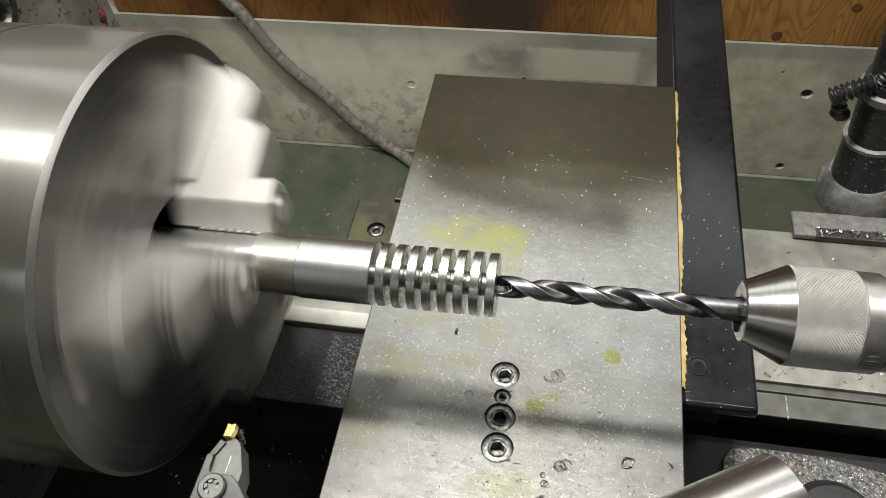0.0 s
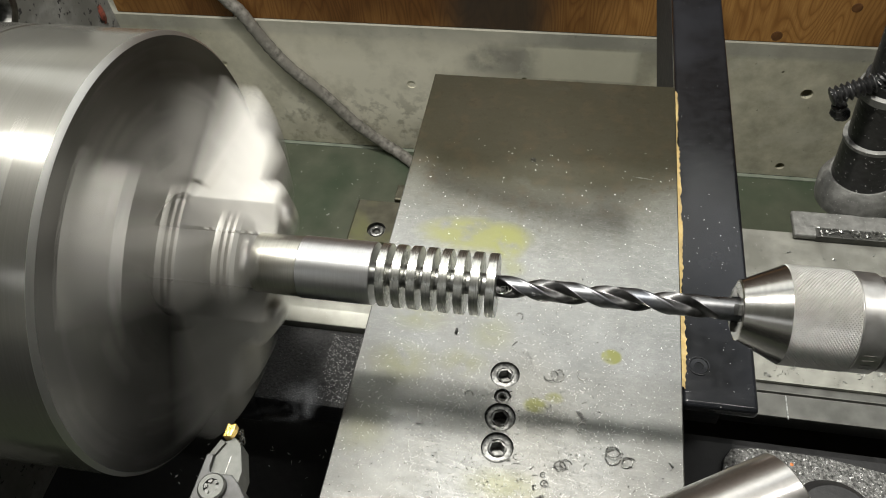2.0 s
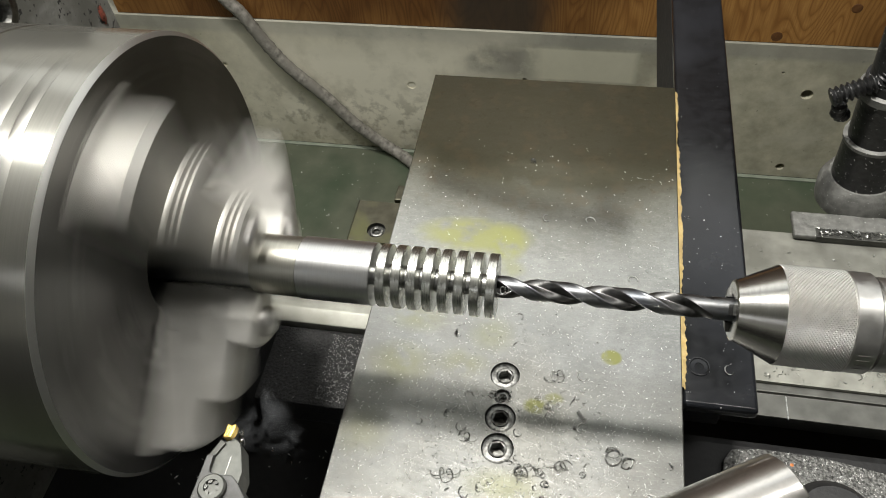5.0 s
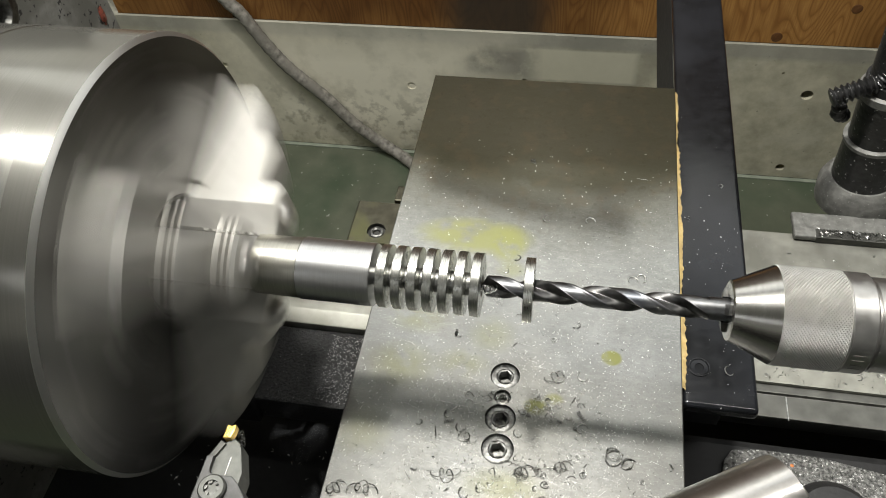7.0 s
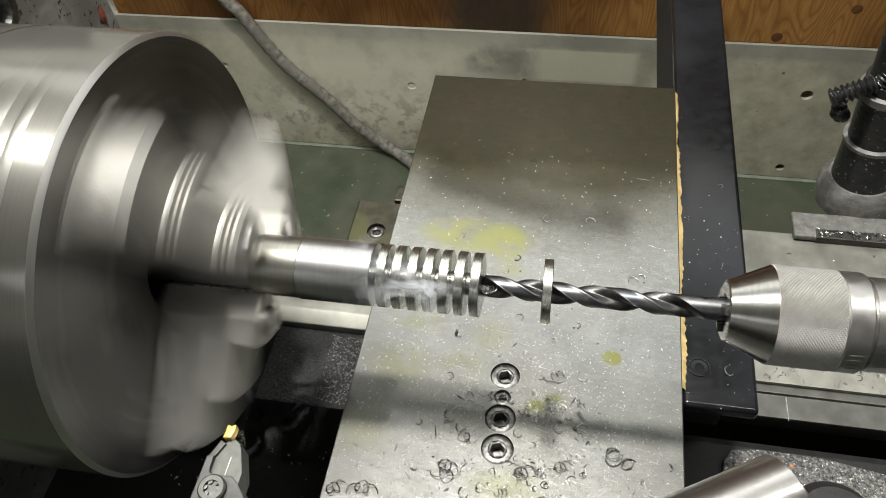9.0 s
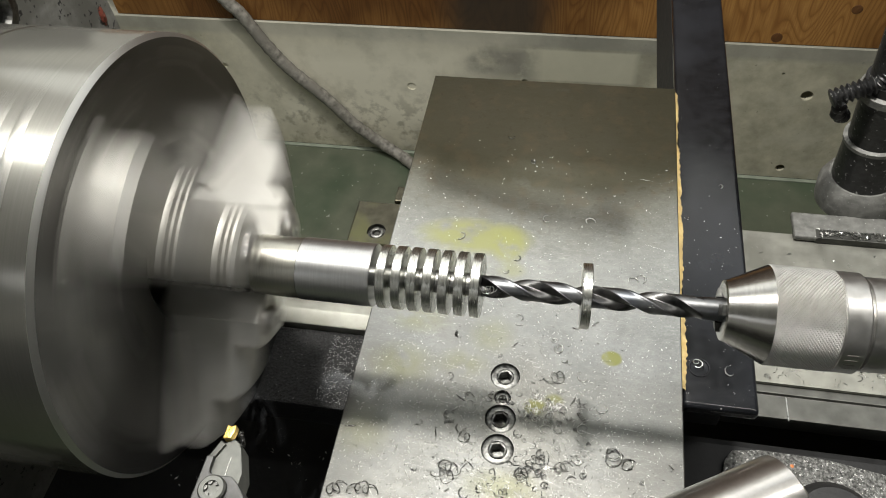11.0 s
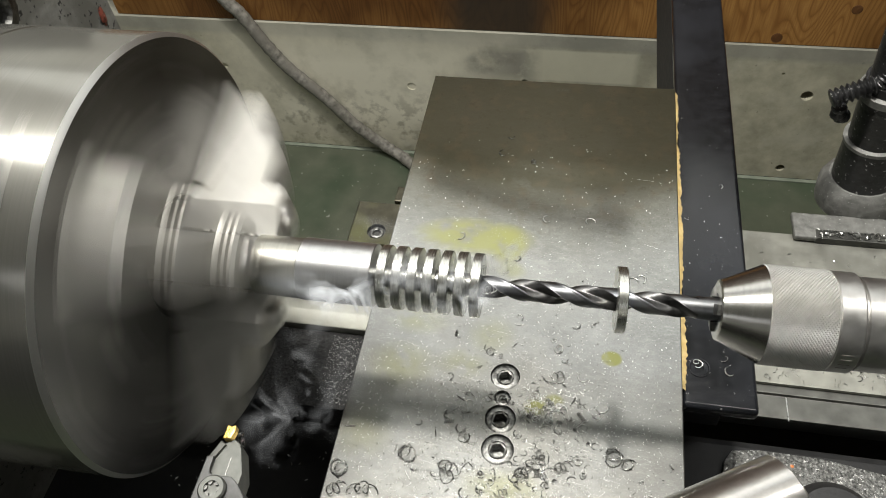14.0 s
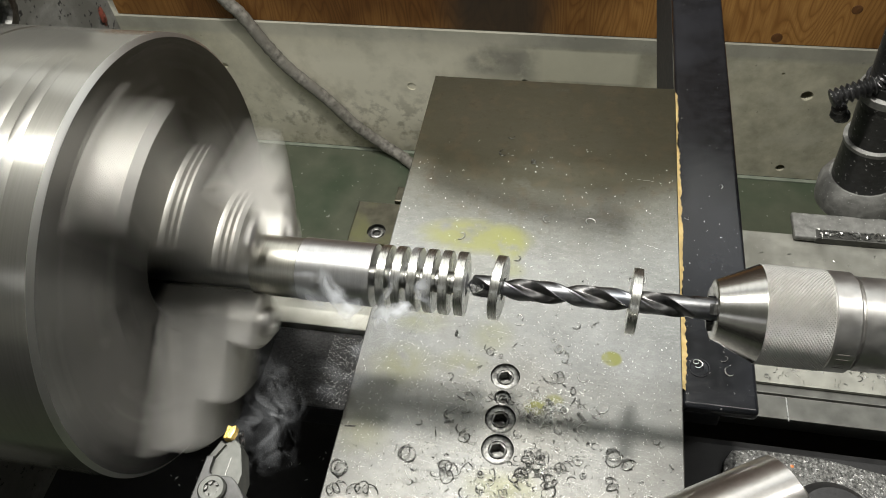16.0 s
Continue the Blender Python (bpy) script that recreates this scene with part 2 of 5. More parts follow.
def part(name, bm, material, parent, label="", smooth=None, kind=""):
    """Links a bmesh, written in axis coordinates, as one mesh under a thing or a part."""
    o = ORIGIN[parent] if parent else Vector((0, 0, 0))
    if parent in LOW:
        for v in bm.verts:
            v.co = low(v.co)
    bmesh.ops.translate(bm, verts=bm.verts, vec=-o)
    me = bpy.data.meshes.new(name)
    bmesh.ops.recalc_face_normals(bm, faces=bm.faces)
    if smooth is not None:
        for f in bm.faces:
            f.smooth = True
        for e in bm.edges:
            e.smooth = e.is_manifold and e.calc_face_angle(0) < radians(smooth)
    bm.to_mesh(me)
    bm.free()
    me.materials.append(material)
    ob = new(name, me)
    ORIGIN[ob] = o
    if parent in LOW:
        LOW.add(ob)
    if parent:
        ob.parent = parent
    else:
        ob.matrix_basis = pose(0, 0, A)
    return tagged(ob, label, "", "", kind)


def setting(name, bm, material, label, category="", smooth=None):
    o = part(name, bm, material, None, label, smooth)
    return tagged(o, label, category, "", "structure")


def box(x0, x1, y0, y1, z0, z1, bev=0.0, seg=2, bm=None):
    b = bmesh.new()
    bmesh.ops.create_cube(b, size=1)
    for v in b.verts:
        v.co = Vector((x0 + (v.co.x + 0.5) * (x1 - x0), y0 + (v.co.y + 0.5) * (y1 - y0), z0 + (v.co.z + 0.5) * (z1 - z0)))
    if bev:
        bmesh.ops.bevel(b, geom=b.edges[:], offset=bev, segments=seg, affect="EDGES", profile=0.6)
    return add(bm, b)


def add(bm, b):
    if bm is None:
        return b
    me = bpy.data.meshes.new("tmp")
    b.to_mesh(me)
    b.free()
    bm.from_mesh(me)
    bpy.data.meshes.remove(me)
    return bm


def revolve(profile, seg=96, closed=True, axis_m=None, bm=None):
    """Turns (x, r) pairs round the x axis; ends on r = 0 close to a fan."""
    b = bmesh.new()
    rings = []
    for x, r in profile:
        if r < 1e-7:
            rings.append([b.verts.new((x, 0, 0))])
        else:
            rings.append([b.verts.new((x, r * math.cos(2 * math.pi * i / seg), r * math.sin(2 * math.pi * i / seg))) for i in range(seg)])
    pairs = list(zip(rings, rings[1:]))
    if closed:
        pairs.append((rings[-1], rings[0]))
    for p, q in pairs:
        if len(p) == 1 and len(q) == 1:
            continue
        for i in range(seg):
            j = (i + 1) % seg
            if len(p) == 1:
                b.faces.new((p[0], q[j], q[i]))
            elif len(q) == 1:
                b.faces.new((p[i], p[j], q[0]))
            else:
                b.faces.new((p[i], p[j], q[j], q[i]))
    if axis_m is not None:
        bmesh.ops.transform(b, matrix=axis_m, verts=b.verts)
    return add(bm, b)


def prism(poly, plane, a, c, bev=0.0, bm=None):
    """Extrudes a polygon; plane 'xy', 'yz' or 'xz', from a to c along the third axis."""
    k = {"xy": lambda u, v, w: (u, v, w), "yz": lambda u, v, w: (w, u, v), "xz": lambda u, v, w: (u, w, v)}[plane]
    b = bmesh.new()
    lo = [b.verts.new(k(u, v, a)) for u, v in poly]
    hi = [b.verts.new(k(u, v, c)) for u, v in poly]
    b.faces.new(lo), b.faces.new(hi[::-1])
    for i in range(len(poly)):
        j = (i + 1) % len(poly)
        b.faces.new((lo[i], lo[j], hi[j], hi[i]))
    bmesh.ops.recalc_face_normals(b, faces=b.faces)
    if bev:
        bmesh.ops.bevel(b, geom=b.edges[:], offset=bev, segments=2, affect="EDGES", profile=0.6)
    return add(bm, b)


def tube(points, radius, seg=10, bm=None, flat=1.0):
    """A tube along points; radius a number or a function of 0..1; flat squeezes it to a ribbon."""
    b = bmesh.new()
    pts = [Vector(p) for p in points]
    rings, up = [], Vector((0.13, 0.21, 0.97))
    for i, p in enumerate(pts):
        t = (pts[min(i + 1, len(pts) - 1)] - pts[max(i - 1, 0)]).normalized()
        side = t.cross(up).normalized()
        up = side.cross(t).normalized()
        r = radius(i / (len(pts) - 1)) if callable(radius) else radius
        rings.append([b.verts.new(p + side * r * math.cos(2 * math.pi * k / seg) + up * r * flat * math.sin(2 * math.pi * k / seg)) for k in range(seg)])
    for p, q in zip(rings, rings[1:]):
        for i in range(seg):
            j = (i + 1) % seg
            b.faces.new((p[i], p[j], q[j], q[i]))
    b.faces.new(rings[0]), b.faces.new(rings[-1][::-1])
    return add(bm, b)


def upright(x, y, z, tilt=0, turn=0):
    """Lays the x axis of a turned mesh upright at a place."""
    return pose(x, y, z, 0, 0, turn) @ pose(0, 0, 0, 0, -90 + tilt, 0)


def spline(ctrl, n):
    """A Catmull-Rom curve through control points."""
    c = [Vector(p) for p in ctrl]
    c = [c[0] * 2 - c[1]] + c + [c[-1] * 2 - c[-2]]
    out = []
    for s in range(n + 1):
        u = s / n * (len(c) - 3)
        i = min(int(u), len(c) - 4)
        t = u - i
        a, b, d, e = c[i:i + 4]
        out.append(0.5 * ((2 * b) + (d - a) * t + (2 * a - 5 * b + 4 * d - e) * t * t + (3 * b - a - 3 * d + e) * t ** 3))
    return out


def nd(m, kind, **inputs):
    n = m.node_tree.nodes.new(kind)
    for k, v in inputs.items():
        n.inputs[k.replace("_", " ")].default_value = v
    return n


def plate_material():
    """Worn ground steel: brushed grain, crossing scratches, dark pits, tarnish, a painted dark reflection and dried
    coolant.
    """
    m = bpy.data.materials.new("worn_slide_steel")
    m.use_nodes = True
    l = m.node_tree.links
    p = m.node_tree.nodes["Principled BSDF"]
    tc = nd(m, "ShaderNodeTexCoord")

    def noise_mask(scale, lo, hi, stretch=(1, 1, 1), turn=0.0, detail=4.0):
        mp = nd(m, "ShaderNodeMapping")
        mp.inputs["Scale"].default_value = stretch
        mp.inputs["Rotation"].default_value = (0, 0, radians(turn))
        l.new(tc.outputs["Object"], mp.inputs[0])
        n = nd(m, "ShaderNodeTexNoise", Scale=scale, Detail=detail)
        l.new(mp.outputs[0], n.inputs["Vector"])
        r = nd(m, "ShaderNodeMapRange")
        r.inputs["From Min"].default_value, r.inputs["From Max"].default_value = lo, hi
        l.new(n.outputs[0], r.inputs[0])
        return r.outputs[0]

    def mix(fac, a, b):
        x = nd(m, "ShaderNodeMix")
        x.data_type = "RGBA"
        for s, v in ((0, fac), (6, a), (7, b)):
            if isinstance(v, (tuple, float)):
                x.inputs[s].default_value = v
            else:
                l.new(v, x.inputs[s])
        return x.outputs[2]

    def times(a, b):
        x = nd(m, "ShaderNodeMath")
        x.operation = "MULTIPLY"
        for s, v in ((0, a), (1, b)):
            if isinstance(v, float):
                x.inputs[s].default_value = v
            else:
                l.new(v, x.inputs[s])
        return x.outputs[0]

    def spot(x, y, rx, ry, soft):
        """1 inside an ellipse of the plate, falling to 0 over its edge."""
        mp = nd(m, "ShaderNodeMapping")
        c = low((0.19, 0.07, -0.16))
        mp.inputs["Location"].default_value = (-(x - c.x) / rx, -(y - c.y) / ry, 0)
        mp.inputs["Scale"].default_value = (1 / rx, 1 / ry, 0)
        l.new(tc.outputs["Object"], mp.inputs[0])
        v = nd(m, "ShaderNodeVectorMath")
        v.operation = "LENGTH"
        l.new(mp.outputs[0], v.inputs[0])
        r = nd(m, "ShaderNodeMapRange")
        r.inputs["From Min"].default_value, r.inputs["From Max"].default_value = 1.0 + soft, 1.0 - soft
        l.new(v.outputs["Value"], r.inputs[0])
        return r.outputs[0]
    col = mix(noise_mask(40, 0.3, 0.7), (0.275, 0.280, 0.268, 1), (0.347, 0.352, 0.340, 1))
    col = mix(times(noise_mask(900, 0.40, 0.64, detail=3.0), 0.38), col, (0.17, 0.168, 0.15, 1))
    col = mix(times(noise_mask(160, 0.50, 0.66, (1, 2, 1), 30), 0.30), col, (0.46, 0.46, 0.43, 1))
    col = mix(times(noise_mask(14, 0.45, 0.68), 0.35), col, (0.29, 0.275, 0.235, 1))
    scr = noise_mask(60, 0.62, 0.72, (1.2, 26, 1), 12)
    scr2 = noise_mask(70, 0.64, 0.72, (24, 1.5, 1), 24)
    col = mix(times(scr, 0.55), col, (0.62, 0.62, 0.59, 1))
    scr3 = noise_mask(110, 0.66, 0.71, (1.0, 30, 1), -28)
    col = mix(times(scr3, 0.5), col, (0.66, 0.66, 0.63, 1))
    col = mix(times(scr2, 0.45), col, (0.24, 0.235, 0.21, 1))
    col = mix(times(noise_mask(800, 0.66, 0.71, detail=2), 0.6), col, (0.78, 0.72, 0.68, 1))
    col = mix(times(noise_mask(620, 0.68, 0.72, detail=2, turn=40), 0.2), col, (0.07, 0.065, 0.05, 1))
    clean = col
    # mottled brown varnish over the rear third, the wall's dark reflection painted in
    rear_brown = times(spot(0.19, 0.285, 0.22, 0.135, 0.30), noise_mask(38, -0.35, 0.36, detail=9.0))
    col = mix(times(rear_brown, 0.93), col, (0.066, 0.059, 0.027, 1))
    col = mix(times(times(rear_brown, noise_mask(75, 0.52, 0.66, detail=7.0)), 0.45), col, (0.13, 0.098, 0.055, 1))
    col = mix(times(times(rear_brown, noise_mask(230, 0.60, 0.68, detail=6.0)), 0.5), col, (0.06, 0.052, 0.028, 1))
    wet = None
    for x, y, rx, ry, soft, amount in STAINS:
        k = times(times(spot(x, y, rx, ry, soft), noise_mask(70, 0.30, 0.50)), amount)
        col = mix(k, col, (0.27, 0.275, 0.075, 1))
        if wet is None:
            wet = k
        else:
            a = nd(m, "ShaderNodeMath")
            a.operation = "MAXIMUM"
            l.new(wet, a.inputs[0]), l.new(k, a.inputs[1])
            wet = a.outputs[0]
    l.new(col, p.inputs["Base Color"])
    mr = nd(m, "ShaderNodeMapRange")
    mr.inputs["To Min"].default_value, mr.inputs["To Max"].default_value = 0.85, 0.2
    l.new(wet, mr.inputs[0])
    l.new(mr.outputs[0], p.inputs["Metallic"])
    rr = nd(m, "ShaderNodeMapRange")
    rr.inputs["To Min"].default_value, rr.inputs["To Max"].default_value = 0.40, 0.52
    l.new(noise_mask(60, 0.33, 0.67, (1, 3.0, 1), 10, 8.0), rr.inputs[0])
    l.new(rr.outputs[0], p.inputs["Roughness"])
    bu = nd(m, "ShaderNodeBump", Strength=0.10, Distance=0.0005)
    l.new(noise_mask(420, 0.2, 0.8, (1, 2, 1), 10, 6.0), bu.inputs["Height"])
    l.new(bu.outputs[0], p.inputs["Normal"])
    # an oily, smoother film between the scratches
    q = nd(m, "ShaderNodeBsdfPrincipled", Roughness=0.10)
    q.inputs["Metallic"].default_value = 0.95
    l.new(mix(0.75, clean, col), q.inputs["Base Color"])
    ms = nd(m, "ShaderNodeMixShader", Fac=0.55)
    out = m.node_tree.nodes["Material Output"]
    l.new(p.outputs[0], ms.inputs[1]), l.new(q.outputs[0], ms.inputs[2]), l.new(ms.outputs[0], out.inputs["Surface"])
    return m


# dried coolant on the plate: x, y, radii, softness, strength
STAINS = (
    (0.1418, 0.1316, 0.0391, 0.0152, 0.30, 0.80),
    (0.1689, 0.1262, 0.0129, 0.0163, 0.30, 0.75),
    (0.1739, 0.1022, 0.0094, 0.0065, 0.40, 0.45),
    (0.2497, 0.0355, 0.0067, 0.0057, 0.15, 1.00),
    (0.2025, -0.0075, 0.0073, 0.0052, 0.25, 0.90),
    (0.2137, -0.0006, 0.0055, 0.0037, 0.30, 0.70),
    (0.1078, 0.0131, 0.0175, 0.0129, 0.60, 0.35),
    (0.1124, 0.0512, 0.0162, 0.0094, 0.60, 0.35),
    (0.1667, 0.0438, 0.0118, 0.0114, 0.60, 0.30),
    (0.1504, 0.0188, 0.0134, 0.0087, 0.60, 0.30),
    (0.1878, -0.0639, 0.0204, 0.0087, 0.60, 0.35),
    (0.0924, -0.0398, 0.0147, 0.0133, 0.60, 0.25),
)
PLATE = plate_material()


def concrete_material():
    """Board-cast concrete: mottled grey, pores, darker clouds and top strip, a dark patch, painted-in light."""
    m = bpy.data.materials.new("board_cast_concrete")
    m.use_nodes = True
    l = m.node_tree.links
    p = m.node_tree.nodes["Principled BSDF"]
    tc = nd(m, "ShaderNodeTexCoord")

    def mask(scale, lo, hi, detail=6.0, stretch=(1, 1, 1)):
        mp = nd(m, "ShaderNodeMapping")
        mp.inputs["Scale"].default_value = stretch
        l.new(tc.outputs["Object"], mp.inputs[0])
        n = nd(m, "ShaderNodeTexNoise", Scale=scale, Detail=detail, Roughness=0.62)
        l.new(mp.outputs[0], n.inputs["Vector"])
        r = nd(m, "ShaderNodeMapRange")
        r.inputs["From Min"].default_value, r.inputs["From Max"].default_value = lo, hi
        l.new(n.outputs[0], r.inputs[0])
        return r.outputs[0]

    def mix(f, a, b):
        x = nd(m, "ShaderNodeMix")
        x.data_type = "RGBA"
        for s, v in ((0, f), (6, a), (7, b)):
            if isinstance(v, tuple):
                x.inputs[s].default_value = v
            else:
                l.new(v, x.inputs[s])
        return x.outputs[2]

    def times(a, b):
        x = nd(m, "ShaderNodeMath")
        x.operation = "MULTIPLY"
        l.new(a, x.inputs[0])
        if isinstance(b, float):
            x.inputs[1].default_value = b
        else:
            l.new(b, x.inputs[1])
        return x.outputs[0]

    def block(x, z, rx, rz, soft):
        """1 inside a rounded oblong of the wall."""
        mp = nd(m, "ShaderNodeMapping")
        mp.inputs["Location"].default_value = (-x / rx, 0, -z / rz)
        mp.inputs["Scale"].default_value = (1 / rx, 0, 1 / rz)
        l.new(tc.outputs["Object"], mp.inputs[0])
        ab = nd(m, "ShaderNodeVectorMath")
        ab.operation = "ABSOLUTE"
        l.new(mp.outputs[0], ab.inputs[0])
        sp = nd(m, "ShaderNodeSeparateXYZ")
        l.new(ab.outputs[0], sp.inputs[0])
        mx = nd(m, "ShaderNodeMath")
        mx.operation = "MAXIMUM"
        l.new(sp.outputs[0], mx.inputs[0]), l.new(sp.outputs[2], mx.inputs[1])
        r = nd(m, "ShaderNodeMapRange")
        r.inputs["From Min"].default_value, r.inputs["From Max"].default_value = 1 + soft, 1 - soft
        l.new(mx.outputs[0], r.inputs[0])
        return r.outputs[0]
    col = mix(mask(26, 0.3, 0.7, 10.0), (0.35, 0.332, 0.248, 1), (0.55, 0.525, 0.40, 1))
    col = mix(times(mask(5, 0.45, 0.66), 0.75), col, (0.25, 0.245, 0.19, 1))
    col = mix(times(mask(11, 0.52, 0.66), 0.5), col, (0.57, 0.555, 0.45, 1))
    col = mix(times(mask(70, 0.66, 0.72, 3.0), 0.6), col, (0.12, 0.12, 0.10, 1))
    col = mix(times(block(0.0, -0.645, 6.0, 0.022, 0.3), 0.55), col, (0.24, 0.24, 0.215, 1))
    # pale oblong: a lit patch of the wall put into the colour
    col = mix(times(block(0.20, -0.71, 0.125, 0.040, 0.06), 0.8), col, (0.56, 0.545, 0.43, 1))
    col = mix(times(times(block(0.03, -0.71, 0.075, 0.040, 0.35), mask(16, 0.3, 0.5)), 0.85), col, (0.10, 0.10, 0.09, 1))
    col = mix(times(times(block(-0.17, -0.73, 0.1, 0.07, 0.5), mask(16, 0.3, 0.6)), 0.4), col, (0.56, 0.55, 0.46, 1))
    # wide pale area: a pool of lamplight painted into the concrete
    col = mix(times(times(block(-0.27, -0.80, 0.27, 0.13, 0.5), mask(9, 0.2, 0.5)), 0.95), col, (0.76, 0.73, 0.60, 1))
    col = mix(times(times(block(-0.3, -0.93, 0.4, 0.10, 0.6), mask(34, 0.5, 0.62)), 0.6), col, (0.22, 0.205, 0.15, 1))
    l.new(col, p.inputs["Base Color"])
    p.inputs["Roughness"].default_value = 0.85
    bu = nd(m, "ShaderNodeBump", Strength=0.13, Distance=0.003)
    l.new(mask(80, 0.2, 0.8, 8.0), bu.inputs["Height"])
    l.new(bu.outputs[0], p.inputs["Normal"])
    return m


CONCRETE = concrete_material()


# ---- the shop ----
setting("floor", box(-3, 4, -3.0, 1.2, -A - 0.1, -A), GREENFLOOR, "worn green painted concrete shop floor with bright specks", "floor")
WY = 1.10          # front of the concrete stub wall


def plate_bm(x0, x1, y0, y1, z0, z1, holes, chamfer=0.0006):
    """A plate with round holes sunk in from the top."""
    b = bmesh.new()
    edges, rims = [], []

    def loop(pts, z):
        vs = [b.verts.new((x, y, z)) for x, y in pts]
        return vs, [b.edges.new((vs[i], vs[(i + 1) % len(vs)])) for i in range(len(vs))]
    c = chamfer
    outer, oe = loop([(x0 + c, y0 + c), (x1 - c, y0 + c), (x1 - c, y1 - c), (x0 + c, y1 - c)], z1)
    edges += oe
    for hx, hy, hr, depth in holes:
        vs, ve = loop([(hx + hr * math.cos(2 * math.pi * i / 40), hy + hr * math.sin(2 * math.pi * i / 40)) for i in range(40)], z1)
        edges += ve
        rims.append((vs, hx, hy, hr, depth))
    bmesh.ops.triangle_fill(b, edges=edges, use_beauty=True)
    low, _ = loop([(x0, y0), (x1, y0), (x1, y1), (x0, y1)], z1 - c)
    base, _ = loop([(x0, y0), (x1, y0), (x1, y1), (x0, y1)], z0)
    for p, q in ((outer, low), (low, base)):
        for i in range(4):
            j = (i + 1) % 4
            b.faces.new((p[i], p[j], q[j], q[i]))
    b.faces.new(base)
    for vs, hx, hy, hr, depth in rims:
        lo = [b.verts.new((v.co.x, v.co.y, z1 - depth)) for v in vs]
        for i in range(len(vs)):
            j = (i + 1) % len(vs)
            b.faces.new((vs[i], vs[j], lo[j], lo[i])).material_index = 1
        b.faces.new(lo).material_index = 1
    return b


def concrete_wall():
    holes = ((0.681, -0.753, 0.0125, 0.03), (0.684, -0.966, 0.010, 0.02), (-0.62, -0.76, 0.007, 0.004), (-0.17, -0.79, 0.010, 0.002), (0.62, -0.70, 0.003, 0.006), (0.5, -0.83, 0.004, 0.006), (0.09, -0.757, 0.006, 0.01))
    b = plate_bm(-3, 4, -A, -0.63, -0.16, 0.0, holes, 0.004)
    for v in b.verts:
        v.co = Vector((v.co.x, WY - v.co.z, v.co.y))
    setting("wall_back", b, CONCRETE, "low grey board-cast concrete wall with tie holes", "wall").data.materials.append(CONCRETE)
    setting("wall_foot", box(-3, 4, WY - 0.010, WY - 0.0005, -A + 0.0005, -A + 0.003), BAREFOOT, "unpainted pale strip of floor along the wall", "floor")


BAREFOOT = mat("bare_concrete_strip", (0.18, 0.21, 0.16), (0.26, 0.29, 0.23), 0.85, 0, 30, bump=0.15)
concrete_wall()


DARKSHEET = mat("dark_upper_wood", (0.045, 0.030, 0.020), (0.085, 0.055, 0.035), 0.5, 0, 40, stretch=(6, 1, 1))


def ply_wall():
    e = thing("plywood_wall", (0, WY + 0.03, -0.63), "varnished orange-brown plywood sheets over the concrete wall", "wall", "", "structure")
    for x0, x1 in ((-0.84, -0.56), (-0.557, 0.44), (0.443, 2.2)):
        part("sheet", box(x0, x1, WY + 0.002, WY + 0.020, -0.6295, -0.20, 0.001), PLY, e)
        if x0 < -0.6:
            continue
        # out of view; added dark so that the plate's rear reflects dark
        part("upper_sheet", box(x0, x1, WY + 0.002, WY + 0.020, -0.198, 0.755, 0.001), DARKSHEET, e, "unseen dark upper sheet, added for the plate's dark reflection")
    # unseen pipe, added to draw the dark blotch reflected in the plate
    pts = spline([(-0.14, 1.045, 0.80), (-0.03, 1.045, 0.835), (0.08, 1.045, 0.865), (0.18, 1.045, 0.895), (0.26, 1.045, 0.905), (0.37, 1.045, 0.90)], 40)
    part("pipe", tube(pts, lambda u: 0.022 + 0.012 * u, 12), RUBBER, e, "unseen black pipe, added as a dark reflection in the plate", 60)
    for x, z, r in ((0.71, -0.545, 0.011), (0.585, -0.615, 0.012)):
        part("knot", revolve([(0.0, r), (-0.0012, r * 0.8), (-0.0015, 0)], 14, False, pose(x, WY + 0.0025, z, 0, 0, 90) @ pose(0, 0, 0, 0, 0, 0)), KNOT, e, "dark round knot")


ply_wall()
setting("wall_upper", box(-3, 4, WY + 0.047, WY + 0.2, -0.62, 1.8), PLASTER, "plain grey shop wall above the plywood", "wall")
setting("wall_left", box(-3.1, -3.0, -3.0, 1.2, 0.45, 1.8), PLASTER, "plain grey shop wall", "wall")
setting("wall_right", box(4.0, 4.1, -3.0, 1.2, 0.45, 1.8), PLASTER, "plain grey shop wall", "wall")
setting("wall_front", box(-3, 4, -3.1, -3.0, 0.45, 1.8), PLASTER, "plain grey shop wall", "wall")
# lower walls out of view, added dark to shape the chuck's reflections
setting("dado_left", box(-3.1, -2.99, -3.0, 1.2, -A, 0.45), DADO, "unseen dark lower wall, added to keep the chuck's reflections dark", "wall")
setting("dado_right", box(3.99, 4.1, -3.0, 1.2, -A, 0.45), DADO, "unseen dark lower wall, added to keep the chuck's reflections dark", "wall")
setting("dado_front", box(-3, 4, -3.1, -2.99, -A, 0.45), DADO, "unseen dark lower wall, added to keep the chuck's reflections dark", "wall")
setting("ceiling", box(-3.1, 4.1, -3.1, 1.3, 1.8, 1.9), PLASTER, "plain grey shop ceiling", "ceiling")


def ceiling_light(x, y):
    e = thing("ceiling_light", (x, y, 1.8), "white twin-tube fluorescent fitting under the ceiling", "ceiling light", "fluorescent fittings")
    part("frame", box(x - 0.64, x + 0.64, y - 0.08, y + 0.08, 1.66, 1.799, 0.01), LAMPBODY, e, "white enamelled frame")
    for s in (-1, 1):
        m = pose(x - 0.6, y + s * 0.04, 1.635)
        part("tube", revolve([(0, 0), (0, 0.014), (1.2, 0.014), (1.2, 0)], 16, False, m), LAMPBODY, e, "white glass tube")


